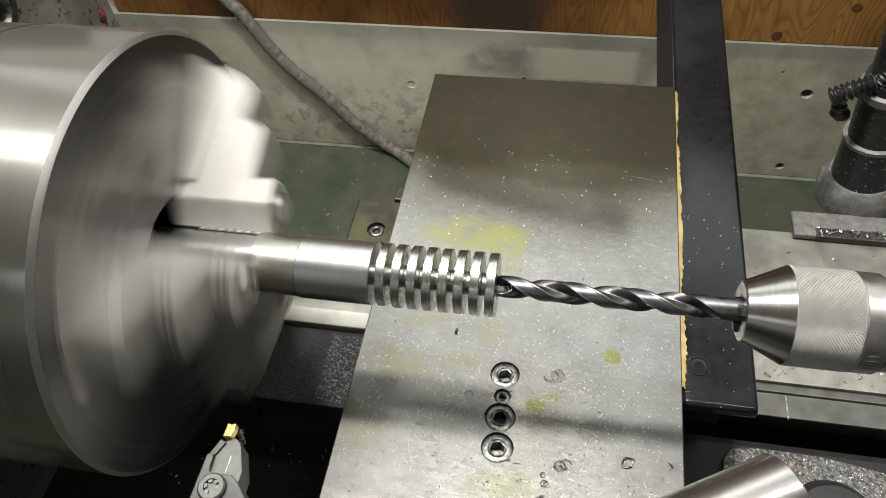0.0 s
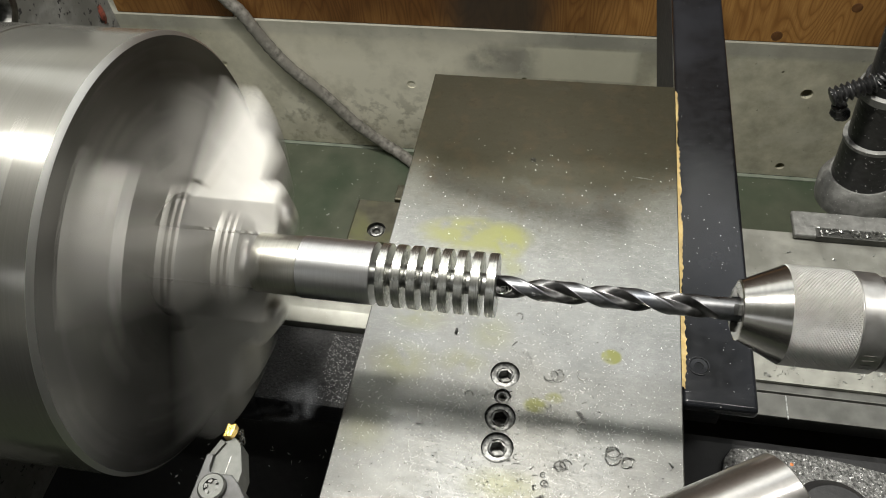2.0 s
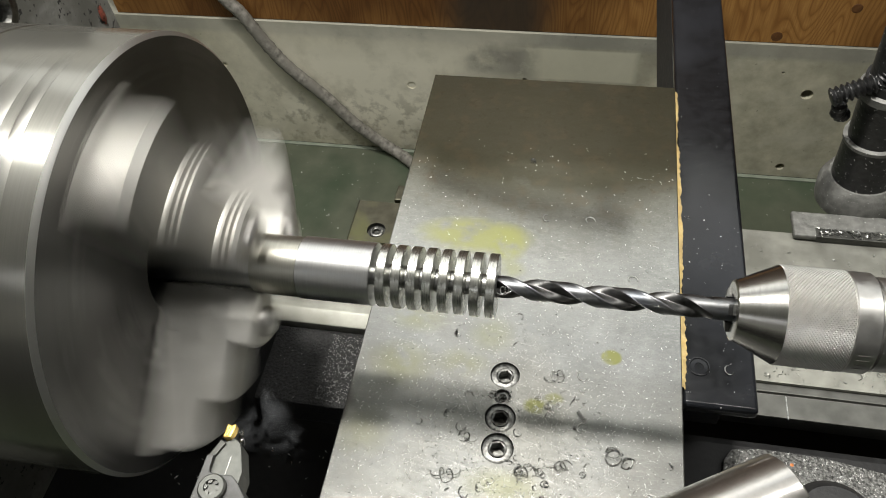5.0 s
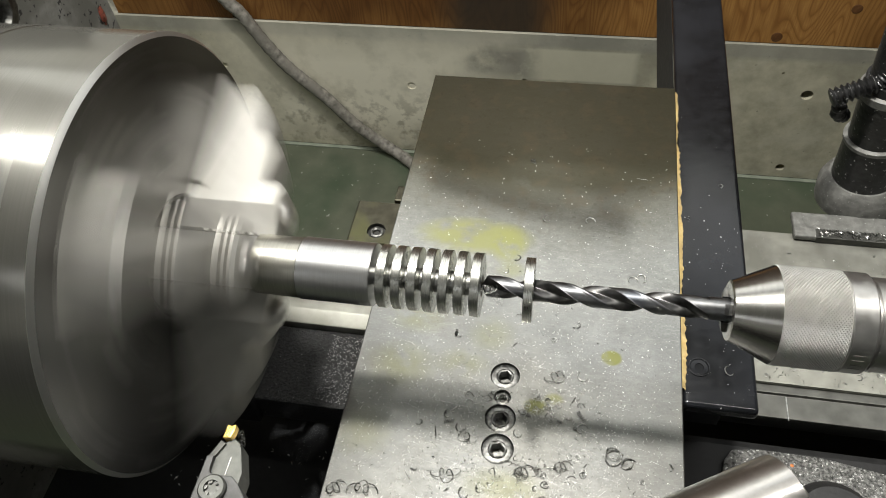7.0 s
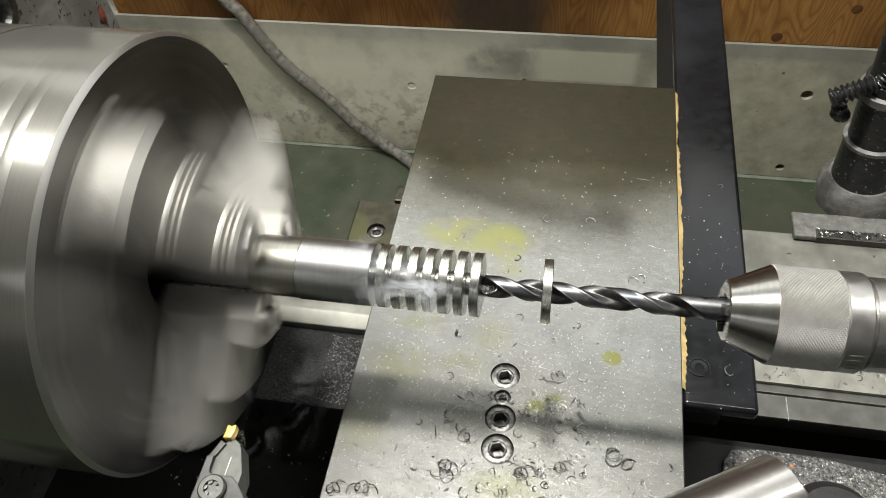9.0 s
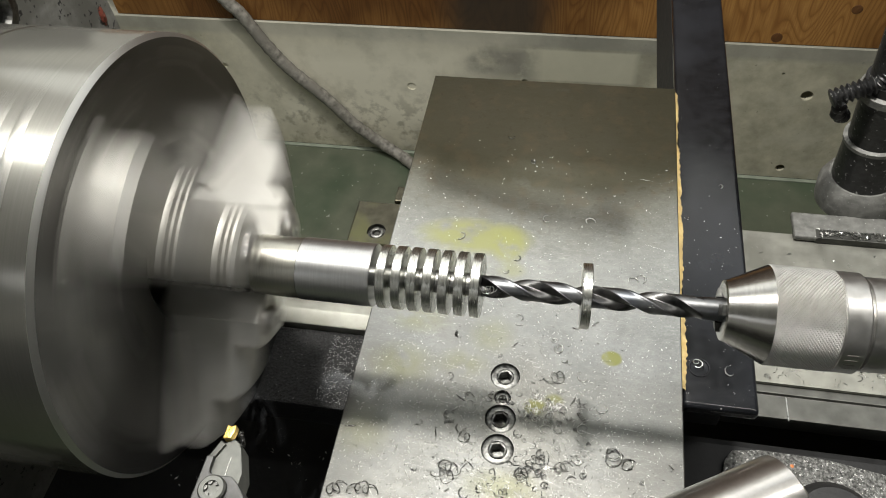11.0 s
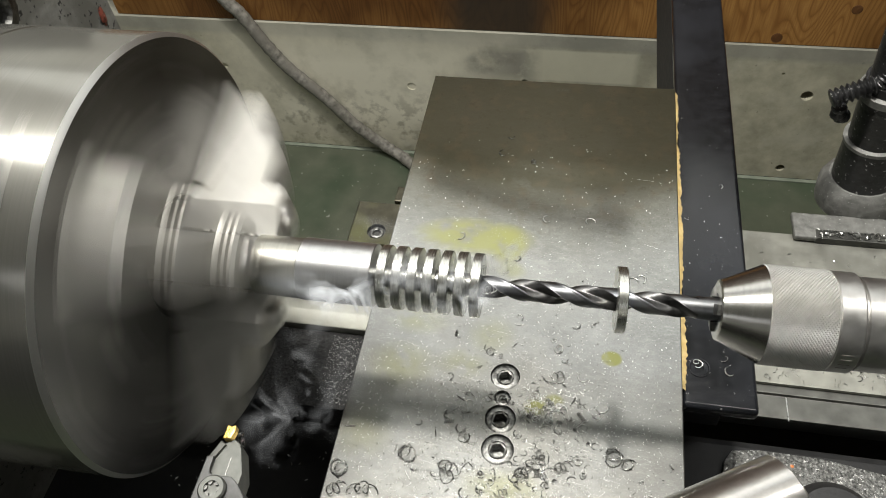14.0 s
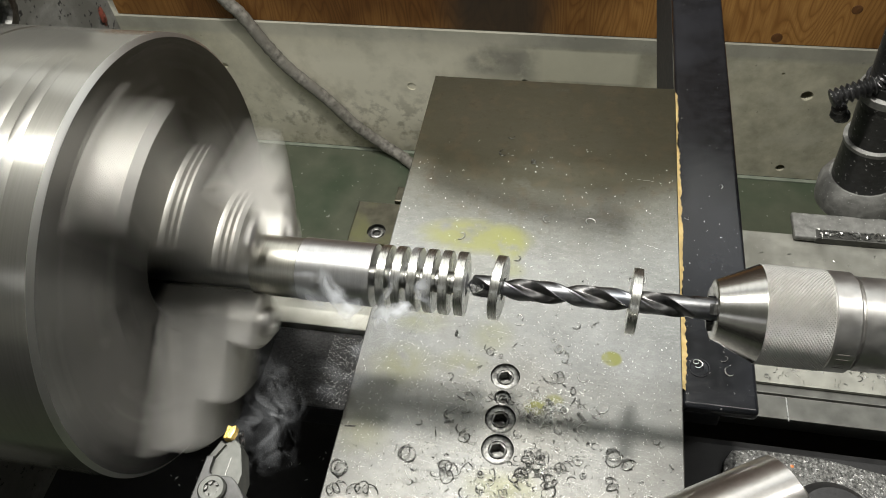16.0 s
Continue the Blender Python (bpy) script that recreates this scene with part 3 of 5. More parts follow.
for lx, ly in ((-0.75, 0.19), (1.15, 0.27)):
    ceiling_light(lx, ly)


def pendant_lamp():
    x, y, z = LAMP
    e = thing("pendant_lamp", (x, y, 1.8), "white enamelled pendant lamp hanging on a short cord", "ceiling lamp")
    part("cord", tube([(x, y, 1.799), (x + 0.002, y, 1.7), (x, y, z + 0.12)], 0.004, 8), RUBBER, e, "black cord")
    m = upright(x, y, z)
    part("shade", revolve([(0.0, 0.13), (0.03, 0.12), (0.09, 0.05), (0.13, 0.03), (0.13, 0.0), (0.127, 0.0), (0.127, 0.027), (0.088, 0.047), (0.03, 0.117), (0.003, 0.127)], 40, True, m), LAMPBODY, e, "white enamelled shade", 40)
    part("socket", revolve([(0.05, 0.0), (0.05, 0.03), (0.12, 0.026), (0.12, 0.0)], 24, False, m), LAMPBODY, e, "", 30)


pendant_lamp()


# unseen fitting, added to go with the fill from the front
def fill_panel(x, y):
    e = thing("fill_panel", (x, y, 1.8), "unseen white ceiling panel, added as fill for the chuck", "ceiling light", "light panels over the aisle")
    part("frame", box(x - 0.64, x + 0.64, y - 0.34, y + 0.34, 1.61, 1.66, 0.01), LAMPBODY, e, "white enamelled frame")
    for s in (-0.5, 0.5):
        part("hanger", box(x + s - 0.01, x + s + 0.01, y - 0.01, y + 0.01, 1.66, 1.799), LAMPBODY, e)


for lx in (-1.5, 0.3):
    fill_panel(lx, -2.3)


# unseen window, added to carry the light reflected in the plate
def back_window():
    e = thing("added_window_1", (0.3, WY, 0.81), "unseen frosted window, added to brighten the plate's reflection", "window", "", "structure")
    y0, y1 = WY - 0.01, WY + 0.046
    for z0, z1 in ((0.76, 0.81), (1.76, 1.795)):
        part("rail", box(-1.24, 1.84, y0, y1, z0, z1, 0.004), LAMPBODY, e)
    for x in (-1.24, -0.48, 0.28, 1.04, 1.80):
        part("stile", box(x, x + 0.04, y0, y1, 0.81, 1.76, 0.004), LAMPBODY, e)
    for x in (-1.20, -0.44, 0.32, 1.08):
        part("pane", box(x, x + 0.72, WY + 0.02, WY + 0.026, 0.81, 1.76), PLASTER, e, "frosted white pane")


back_window()


def conduit():
    e = thing("conduit", (-0.2, WY - 0.03, -A), "grimy flexible conduit hanging against the concrete wall", "cable")
    pts = spline([(-0.60, 1.082, -0.46), (-0.555, 1.082, -0.565), (-0.528, 1.082, -0.602), (-0.488, 1.082, -0.684), (-0.449, 1.082, -0.746), (-0.379, 1.082, -0.825), (-0.318, 1.081, -0.905), (-0.252, 1.079, -0.965), (-0.19, 1.05, -0.983), (-0.05, 0.93, -0.984), (0.1, 0.8, -0.984)], 110)
    part("hose", tube(pts, lambda u: 0.0140 + 0.0012 * noise.noise((u * 60, 1, 0)) + 0.0005 * math.sin(u * 900), 14), CONDUIT, e, "", 60)


conduit()


# ---- the lathe ----
def headstock():
    e = thing("headstock", (-0.3, 0.05, -0.2), "grey hammered-paint lathe headstock with chipped red paint", "lathe headstock")
    part("casting", box(-0.55, -0.15, -0.19, 0.222, -0.2, 0.16, 0.008, 3), HAMMER, e)
    part("spindle_nose", revolve([(-0.149, 0), (-0.149, 0.085), (-0.112, 0.085), (-0.112, 0)], 64), TURNED, e, "turned steel spindle nose")
    part("red_paint", revolve([(-0.1495, 0.0), (-0.1495, 0.009), (-0.148, 0.0)], 9, False, pose(0, 0.2045, 0.014) @ Matrix.Diagonal((1, 0.4, 0.95, 1))), REDPAINT, e, "chipped red paint patch")
    part("plug", revolve([(-0.15, 0.0), (-0.15, 0.022), (-0.14, 0.02), (-0.138, 0.012), (-0.143, 0.01), (-0.143, 0)], 32, False, pose(0, 0.105, 0.085)), SCREW, e, "black round plug")


headstock()
FX = -0.0069       # the chuck's front face


def lathe_chuck():
    e = thing("lathe_chuck", (0, 0, 0), "large spinning three-jaw lathe chuck of bright turned steel", "lathe chuck")
    R = 0.125
    prof = [(-0.112, 0.05), (-0.112, R - 0.002), (-0.11, R), (-0.082, R), (-0.0815, R - 0.0006), (-0.079, R - 0.0006), (-0.0785, R), (FX - 0.0026, R)]
    part("body", revolve(prof, 160, False), TURNED, e, "bright turned cylindrical body", 20)
    part("rim", revolve([(FX - 0.0026, R), (FX - 0.0023, R + 0.0001), (FX - 0.0003, R - 0.0020), (FX, R - 0.0024)], 160, False), RIM, e, "bright chamfered rim", 20)
    for k in range(3):      # worn key plates let into the outside of the body
        for x0, x1, w in ((-0.048, -0.037, 0.021), (-0.031, -0.0245, 0.026)):
            b = bmesh.new()
            n, rows = 10, []
            for i in range(n + 1):
                a = w / R * (2 * i / n - 1)
                rows.append([b.verts.new((x, r * math.sin(a), r * math.cos(a))) for x, r in ((x0, R + 0.0002), (x0 + 0.0012, R + 0.0005), (x1 - 0.0012, R + 0.0005), (x1, R + 0.0002))])
            for p, q in zip(rows, rows[1:]):
                for i in range(3):
                    b.faces.new((p[i], p[i + 1], q[i + 1], q[i]))
            bmesh.ops.transform(b, matrix=pose(0, 0, 0, 120 * k), verts=b.verts)
            part("slot_key", b, SLOTKEY, e, "dull worn key plate in the body", 20)
    prof = [(FX, R - 0.0024), (FX, 0.036), (FX - 0.003, 0.033), (-0.05, 0.033), (-0.05, 0.0)]
    part("face", revolve(prof, 128, False), FACE, e, "dull ground front face", 20)
    part("bore", revolve([(FX - 0.0015, 0.0345), (FX - 0.0028, 0.0322), (-0.049, 0.0322), (-0.049, 0.0)], 64, False), DARKBORE, e, "dark bore of the chuck", 30)
    top = [(0.0166, 0.047), (0.046, 0.047)]
    for r, x1, x0 in ((0.047, 0.047, 0.0345), (0.079, 0.0345, 0.022)):
        for s in range(3):      # gripping ridges on the outer step
            x = x1 - 0.0035 - s * 0.0034
            top += [(r + 0.0012, x + 0.0018), (r + 0.0012, x + 0.0006), (r - 0.0004, x), (r - 0.0004, x - 0.0006)]
        top += [(r, x0), (r + 0.030 if r < 0.05 else 0.105, x0)]
    top += [(0.1085, 0.018), (0.1085, FX - 0.006), (0.0166, FX - 0.006)]
    for k in range(3):
        b, slices = bmesh.new(), []
        for i in range(9):      # the outer steps are turned to arcs
            y = -0.0155 + 0.031 * i / 8
            slices.append([b.verts.new((x, y, math.sqrt(r * r - y * y) if r > 0.03 else r)) for r, x in top])
        for p, q in zip(slices, slices[1:]):
            for i in range(len(top)):
                j = (i + 1) % len(top)
                arc = top[i][0] > 0.03 and abs(top[i][0] - top[j][0]) < 0.002
                b.faces.new((p[i], p[j], q[j], q[i])).material_index = 1 if arc else 0
        b.faces.new(slices[0]), b.faces.new(slices[-1][::-1])
        for s in (-1, 1):       # wedge-shaped nose
            cut = bmesh.ops.bisect_plane(b, geom=b.verts[:] + b.edges[:] + b.faces[:], plane_co=(0, s * 0.005, 0.0166), plane_no=(0, s * 0.80, -0.60), clear_outer=True)
            bmesh.ops.holes_fill(b, edges=[g for g in cut["geom_cut"] if isinstance(g, bmesh.types.BMEdge)])
        bmesh.ops.transform(b, matrix=pose(0, 0, 0, 120 * k), verts=b.verts)
        j = part("jaw", b, JAW, e, "stepped hardened steel jaw", 35)
        j.data.materials.append(JAWEND)
        # serrated grip strips and the flanks' guide ribs
        for s in range(7):
            x = 0.004 + s * 0.0055
            b = box(x, x + 0.0035, -0.0048, 0.0048, 0.0152, 0.0168, 0.0003, 1)
            bmesh.ops.transform(b, matrix=pose(0, 0, 0, 120 * k), verts=b.verts)
            part("tooth", b, JAW, j)
        for sy in (-1, 1):
            b = box(FX + 0.001, FX + 0.007, min(sy * 0.0156, sy * 0.019), max(sy * 0.0156, sy * 0.019), 0.04, 0.112, 0.0006, 1)
            bmesh.ops.transform(b, matrix=pose(0, 0, 0, 120 * k), verts=b.verts)
            part("guide_rib", b, JAW, j)
        b = revolve([(0.0468, 0.0), (0.0468, 0.0085), (0.0505, 0.0085), (0.0520, 0.007), (0.0520, 0.0035), (0.0485, 0.003), (0.0485, 0.0)], 24, False, pose(0, 0, 0, 120 * k) @ pose(0, 0, 0.033))
        part("screw", b, SATIN, j, "round socket screw head", 30)
    for k in range(3):
        b = revolve([(FX + 0.0005, 0.0), (FX + 0.0005, 0.006), (FX + 0.0002, 0.0068)], 24, False, pose(0, 0, 0, 60 + 120 * k) @ pose(0, 0, 0.06))
        part("face_screw", b, SCREW, e, "dark face screw")
    return e


CHUCK = lathe_chuck()
R1, XS, DX, TH, CORE = 0.01768, 0.10982, 0.00849, 0.0050, 0.0062


def ring_bm(x1, hole=0.00625):
    x0, c = x1 - TH, 0.0003
    return revolve([(x0, hole + c), (x0 + c, hole), (x1 - c, hole), (x1, hole + c), (x1, R1 - c), (x1 - c, R1), (x0 + c, R1), (x0, R1 - c)], 72)


def workpiece():
    e = thing("workpiece", (0, 0, 0), "bright turned steel bar with parted grooves, gripped in the chuck", "steel bar")
    part("bar", revolve([(-0.045, 0), (-0.045, 0.0150), (0.0420, 0.0150)], 72, False), WORK, e, "", 20)
    part("collar", revolve([(0.0416, 0.0), (0.0416, 0.0166), (0.0420, 0.0170), (0.0679, 0.0170), (0.0680, 0.0162)], 72, False), COLLAR, e, "dull oily turned collar", 20)
    part("shoulder", revolve([(0.0680, 0.0162), (0.0684, 0.0162), (0.0686, R1), (XS - 0.0003, R1), (XS, R1 - 0.0003), (XS, CORE)], 72, False), WORK, e, "smooth turned shoulder", 20)
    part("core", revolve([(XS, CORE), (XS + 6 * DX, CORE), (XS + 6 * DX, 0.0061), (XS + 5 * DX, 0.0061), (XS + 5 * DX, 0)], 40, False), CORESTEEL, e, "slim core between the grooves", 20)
    for i in range(1, 7):
        part("ring", ring_bm(XS + i * DX), RING, e, "", 25)
    return e


WORKPIECE = workpiece()


def loose_ring(i):
    c = XS + i * DX - TH / 2
    e = thing("steel_ring", (c, 0, 0), "bright steel ring parted off and hanging on the drill", "steel ring", "rings parted from the bar")
    part("band", ring_bm(XS + i * DX, 0.0064), RING, e, "", 25)
    s = thing("core_collar", (XS + (i - 1) * DX + 0.0017, 0, 0), "thin steel collar joining two rings of the bar", "steel collar", "collars of the bar")
    x0, x1 = XS + (i - 1) * DX, XS + i * DX - TH
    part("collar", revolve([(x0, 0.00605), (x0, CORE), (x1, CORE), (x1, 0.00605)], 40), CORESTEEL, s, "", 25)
    return e, s, c


RING_A, COLLAR_A, RING_A_X = loose_ring(8)
RING_B, COLLAR_B, RING_B_X = loose_ring(7)


# ---- drill and its chuck ----
def twist_drill():
    e = thing("twist_drill", (0.3, 0, 0), "dark steel twist drill with two spiral flutes", "drill bit")
    R, lead, x0, x1, n, m = 0.00603, 0.066, 0.1785, 0.294, 112, 260
    b = bmesh.new()
    rows = []
    for k in range(m + 1):
        x = x0 - 0.0036 + (x1 - x0 + 0.0036) * k / m
        tip = max(0.0, (x0 - x) / 0.0036)
        run = min(1.0, max(0.0, (x1 - x) / 0.012))
        row = []
        for i in range(n):
            th = 2 * math.pi * i / n
            u = (th % math.pi) / math.pi
            if u < 0.56:
                r = R * (1 - 0.60 * run * math.sin(math.pi * u / 0.56))
            elif u < 0.64:
                r = R
            else:
                r = R * (1 - 0.03 * run)
            r = min(r, R * (1 - tip) + 1e-5)
            a = th + 2 * math.pi * (x - x0) / lead + PHASE
            row.append(b.verts.new((x, r * math.cos(a), r * math.sin(a))))
        rows.append(row)
    for p, q in zip(rows, rows[1:]):
        for i in range(n):
            j = (i + 1) % n
            b.faces.new((p[i], p[j], q[j], q[i])).material_index = 1 if (i % (n // 2)) / (n // 2) < 0.55 else 0
    b.faces.new(rows[0])
    part("fluted_body", b, DRILL, e, "", 38).data.materials.append(FLUTE)
    part("shank", revolve([(x1 - 0.0002, 0), (x1 - 0.0002, R), (0.335, R), (0.335, 0)], 48, False), DRILL, e, "plain dark shank", 30)
    return e


PHASE = 1.27
DRILLBIT = twist_drill()


def drill_chuck():
    e = thing("drill_chuck", (0.34, 0, 0), "keyless drill chuck with polished nose and knurled sleeve", "drill chuck")
    R = 0.02588
    part("nose", revolve([(0.3033, 0.0085), (0.3033, 0.0145), (0.3039, 0.0158), (0.306, 0.0166), (0.3233, 0.0250), (0.3242, 0.0255), (0.3245, 0.0)], 96, False), CHROME, e, "polished conical nose", 20)
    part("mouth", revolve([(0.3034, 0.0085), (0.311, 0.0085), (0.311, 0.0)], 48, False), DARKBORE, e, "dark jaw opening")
    for k in range(3):
        b = prism([(0.3008, 0.0062), (0.3018, 0.0118), (0.314, 0.0124), (0.314, 0.0062)], "xz", -0.0028, 0.0028, 0.0003)
        bmesh.ops.transform(b, matrix=pose(0, 0, 0, 35 + 120 * k), verts=b.verts)
        part("gripping_jaw", b, SCREW, e, "small dark gripping jaw")
    # diamond knurl as real relief
    b = bmesh.new()
    n, m, xa, xb = 480, 120, 0.3242, 0.3556
    rows = []
    for k in range(m + 1):
        x = xa + (xb - xa) * k / m
        edge = min(1.0, k / 2, (m - k) / 2)
        row = []
        for i in range(n):
            u, v = ((i + k) / 6) % 1, ((i - k) / 6) % 1
            r = R - 0.0008 + 0.0008 * edge * (1 - max(abs(2 * u - 1), abs(2 * v - 1)) ** 2)
            t = 2 * math.pi * i / n
            row.append(b.verts.new((x, r * math.cos(t), r * math.sin(t))))
        rows.append(row)
    for p, q in zip(rows, rows[1:]):
        for i in range(n):
            j = (i + 1) % n
            b.faces.new((p[i], p[j], q[j], q[i]))
    part("knurled_sleeve", b, KNURL, e, "diamond-knurled steel sleeve")
    part("rear_sleeve", revolve([(0.3555, 0.0), (0.3555, R - 0.0010), (0.3562, R - 0.0003), (0.3668, R - 0.0003), (0.3675, R - 0.0010), (0.3677, 0.0225), (0.3692, 0.0222), (0.3696, 0.0238), (0.40, 0.0238), (0.401, 0.0225), (0.41, 0.022), (0.41, 0.0)], 96, False), SATIN, e, "satin rear sleeve", 20)
    for k in range(4):
        b = box(0.3588, 0.3640, -0.0003, 0.0003, R - 0.0005, R - 0.0002)
        bmesh.ops.transform(b, matrix=pose(0, 0, 0, 96 - k * 7.5), verts=b.verts)
        part("marking", b, ENGRAVE, e, "worn engraved marking")
    part("arbor", revolve([(0.41, 0.0), (0.41, 0.011), (0.62, 0.014), (0.62, 0)], 40, False), SATIN, e, "plain steel arbor")
    return e


DCHUCK = drill_chuck()


# ---- cross slide ----
ZP = -0.06
BOLTS = ((0.1841, -0.0203, 0.0086), (0.1845, -0.0475, 0.0088), (0.1852, -0.0658, 0.0090))
SETSCREW = (0.1842, -0.0344, 0.0048)


def socket_screw(parent, x, y, z, r, name="cap_screw"):
    """A socket head with a hexagon recess, its top at z."""
    b = bmesh.new()
    prof = [(-0.009, r), (-0.0004, r), (0, r - 0.0005), (0, r * 0.62)]
    b = revolve(prof, 36, False, upright(x, y, z), b)
    hexa = [(x + r * 0.5 * math.cos(k * math.pi / 3 + 0.3), y + r * 0.5 * math.sin(k * math.pi / 3 + 0.3)) for k in range(6)]
    top = [b.verts.new((x + r * 0.62 * math.cos(k * math.pi / 3 + 0.3), y + r * 0.62 * math.sin(k * math.pi / 3 + 0.3), z)) for k in range(6)]
    a = [b.verts.new((u, v, z - 0.0004)) for u, v in hexa]
    c = [b.verts.new((u, v, z - 0.0085)) for u, v in hexa]
    for k in range(6):
        j = (k + 1) % 6
        b.faces.new((top[k], top[j], a[j], a[k]))
        b.faces.new((a[k], a[j], c[j], c[k]))
    b.faces.new(c)
    return part(name, b, BOLT, parent, "worn grey socket-head screw", 40)


def cross_slide():
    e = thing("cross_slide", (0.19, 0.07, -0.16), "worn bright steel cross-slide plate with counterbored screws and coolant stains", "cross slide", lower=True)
    holes = [(x, y, r, 0.011) for x, y, r in BOLTS] + [(*SETSCREW[:2], SETSCREW[2], 0.006)]
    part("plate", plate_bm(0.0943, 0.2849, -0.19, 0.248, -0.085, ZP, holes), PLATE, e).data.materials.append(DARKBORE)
    for x, y, r in BOLTS:
        socket_screw(e, x, y, ZP - 0.0012, r * 0.965)
    socket_screw(e, *SETSCREW[:2], ZP - 0.0015, SETSCREW[2] * 0.88, "set_screw")
    part("saddle", box(0.10, 0.279, -0.18, 0.24, -0.158, -0.086, 0.002), BEDBLACK, e, "dark cast saddle under the plate")
    return e


cross_slide()


def guard():
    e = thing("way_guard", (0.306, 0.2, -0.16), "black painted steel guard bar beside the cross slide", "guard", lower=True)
    b = box(0.2856, 0.3276, -0.0225, 0.62, -0.0740, -0.0650, 0.003, 3)
    part("bar", b, GUARD, e, "", 40)
    b = box(0.2856, 0.3255, 0.0150, 0.62, -0.159, -0.0745, 0.001)
    part("skirt", b, BEDBLACK, e, "black skirt below the bar")
    b = revolve([(-0.0008, 0.0), (0.0, 0.0062), (0.0005, 0.0062), (0.0006, 0.0055), (0.0001, 0.005), (0.0002, 0.0026), (-0.0004, 0.0022), (-0.0004, 0)], 28, False, upright(0.2955, 0.003, -0.0648))
    part("screw", b, GUARD, e, "small flush screw", 40)
    return e


guard()


def sealant():
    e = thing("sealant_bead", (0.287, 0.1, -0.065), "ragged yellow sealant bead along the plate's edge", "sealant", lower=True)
    b = bmesh.new()
    rows = []
    n = 420
    for i in range(n + 1):
        y = -0.013 + (0.247 + 0.013) * i / n
        w = 0.0040 + 0.0022 * noise.noise((y * 23, 0.3, 0)) + 0.0013 * noise.noise((y * 97, 2.1, 0)) + 0.0014 * noise.noise((y * 410, 7.7, 0))
        w *= 0.5 if y > 0.19 else 0.8
        h = 0.0010 + 0.0008 * noise.noise((y * 130, 5, 0)) + 0.0004
        x0 = 0.28495
        rows.append([b.verts.new(p) for p in ((x0, y, -0.0652), (x0, y, -0.0650 + h * 1.6), (x0 + w * 0.5, y, -0.0650 + h), (x0 + max(0.001, w), y, -0.0652))])
    for p, q in zip(rows, rows[1:]):
        for i in range(3):
            b.faces.new((p[i], p[i + 1], q[i + 1], q[i]))
    part("bead", b, SEALANT, e, "", 60)


sealant()


def stop_block():
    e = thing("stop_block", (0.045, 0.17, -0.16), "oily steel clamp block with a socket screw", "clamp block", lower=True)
    z1 = -0.125
    part("block", plate_bm(0.040, 0.0985, 0.1175, 0.163, -0.158, z1, [(0.062, 0.1315, 0.0075, 0.004)], 0.0015), BLOCKM, e).data.materials.append(DARKBORE)
    part("rear_lug", box(0.070, 0.097, 0.1635, 0.180, -0.158, z1 + 0.002, 0.001), BLOCKM, e)
    socket_screw(e, 0.062, 0.1315, z1 - 0.001, 0.0058)


BLOCKM = mat("oily_brown_steel", (0.065, 0.06, 0.042), (0.11, 0.105, 0.075), 0.35, 0.8, 90, bump=0.1, big=(0.12, 0.12, 0.06), bigscale=40)
stop_block()


# ---- bed ----
def bed():
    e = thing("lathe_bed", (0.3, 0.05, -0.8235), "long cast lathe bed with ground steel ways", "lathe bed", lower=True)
    part("rear_way", prism([(0.0545, -0.16), (0.196, -0.16), (0.196, -0.2), (0.0545, -0.2)], "yz", 0.3277, 1.3, 0.0006), BEDWAY, e, "ground flat way with swarf")
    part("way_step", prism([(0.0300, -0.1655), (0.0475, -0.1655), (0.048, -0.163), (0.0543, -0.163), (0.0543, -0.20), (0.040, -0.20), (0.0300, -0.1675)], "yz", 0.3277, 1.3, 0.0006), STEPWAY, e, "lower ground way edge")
    part("rear_way", prism([(0.062, -0.164), (0.0735, -0.160), (0.105, -0.160), (0.105, -0.2), (0.062, -0.2)], "yz", -0.4, 0.3, 0.0008), BEDWAY, e, "ground way under the chuck")
    part("rail_strip", box(-0.4, 0.058, 0.083, 0.0845, -0.1598, -0.1545, 0.0004), BEDWAY, e)
    part("swarf_ledge", box(-0.3, 0.30, -0.004, 0.0615, -0.2, -0.170, 0.002), SWARFBED, e, "dark ledge covered with fine swarf")
    part("web", box(-0.03, -0.008, -0.01, 0.06, -0.2, -0.150, 0.002), BEDBLACK, e, "dark cast cross web")
    part("trough", box(-0.5, 1.3, -0.3, 0.196, -0.32, -0.26), BEDBLACK, e, "black oily trough between the ways")
    part("front_way", box(-0.5, 1.3, -0.24, -0.16, -0.26, -0.18, 0.003), BEDBLACK, e, "dark front way")
    part("pedestal", box(-0.5, 1.3, -0.22, 0.19, -0.8235, -0.32, 0.01), HAMMER, e, "grey painted pedestal")
    part("joint", box(0.375, 0.3758, 0.0285, 0.047, -0.1656, -0.1652), BRIGHTCHIP, e, "pale joint line")


bed()


SWARFLIT = mat("bright_swarf_layer", (0.05, 0.05, 0.047), (0.30, 0.30, 0.285), 0.45, 0.6, 420, bump=0.9, bscale=500, specks=(0.7, 0.7, 0.68), speckscale=450, speckcut=0.62)


def front_casting():
    e = thing("apron_casting", (0.36, -0.02, -0.26), "black apron casting dusted with bright swarf", "casting", lower=True)
    part("body", box(0.2855, 0.60, -0.13, 0.020, -0.258, -0.185, 0.006), BEDBLACK, e)
    b = prism([(0.334, 0.000), (0.340, 0.0090), (0.358, 0.0115), (0.40, 0.011), (0.445, 0.004), (0.58, -0.015), (0.58, -0.12), (0.326, -0.12), (0.330, -0.03)], "xy", -0.1845, -0.180, 0.001)
    part("swarf_layer", b, SWARFLIT, e, "layer of fine bright swarf")


front_casting()


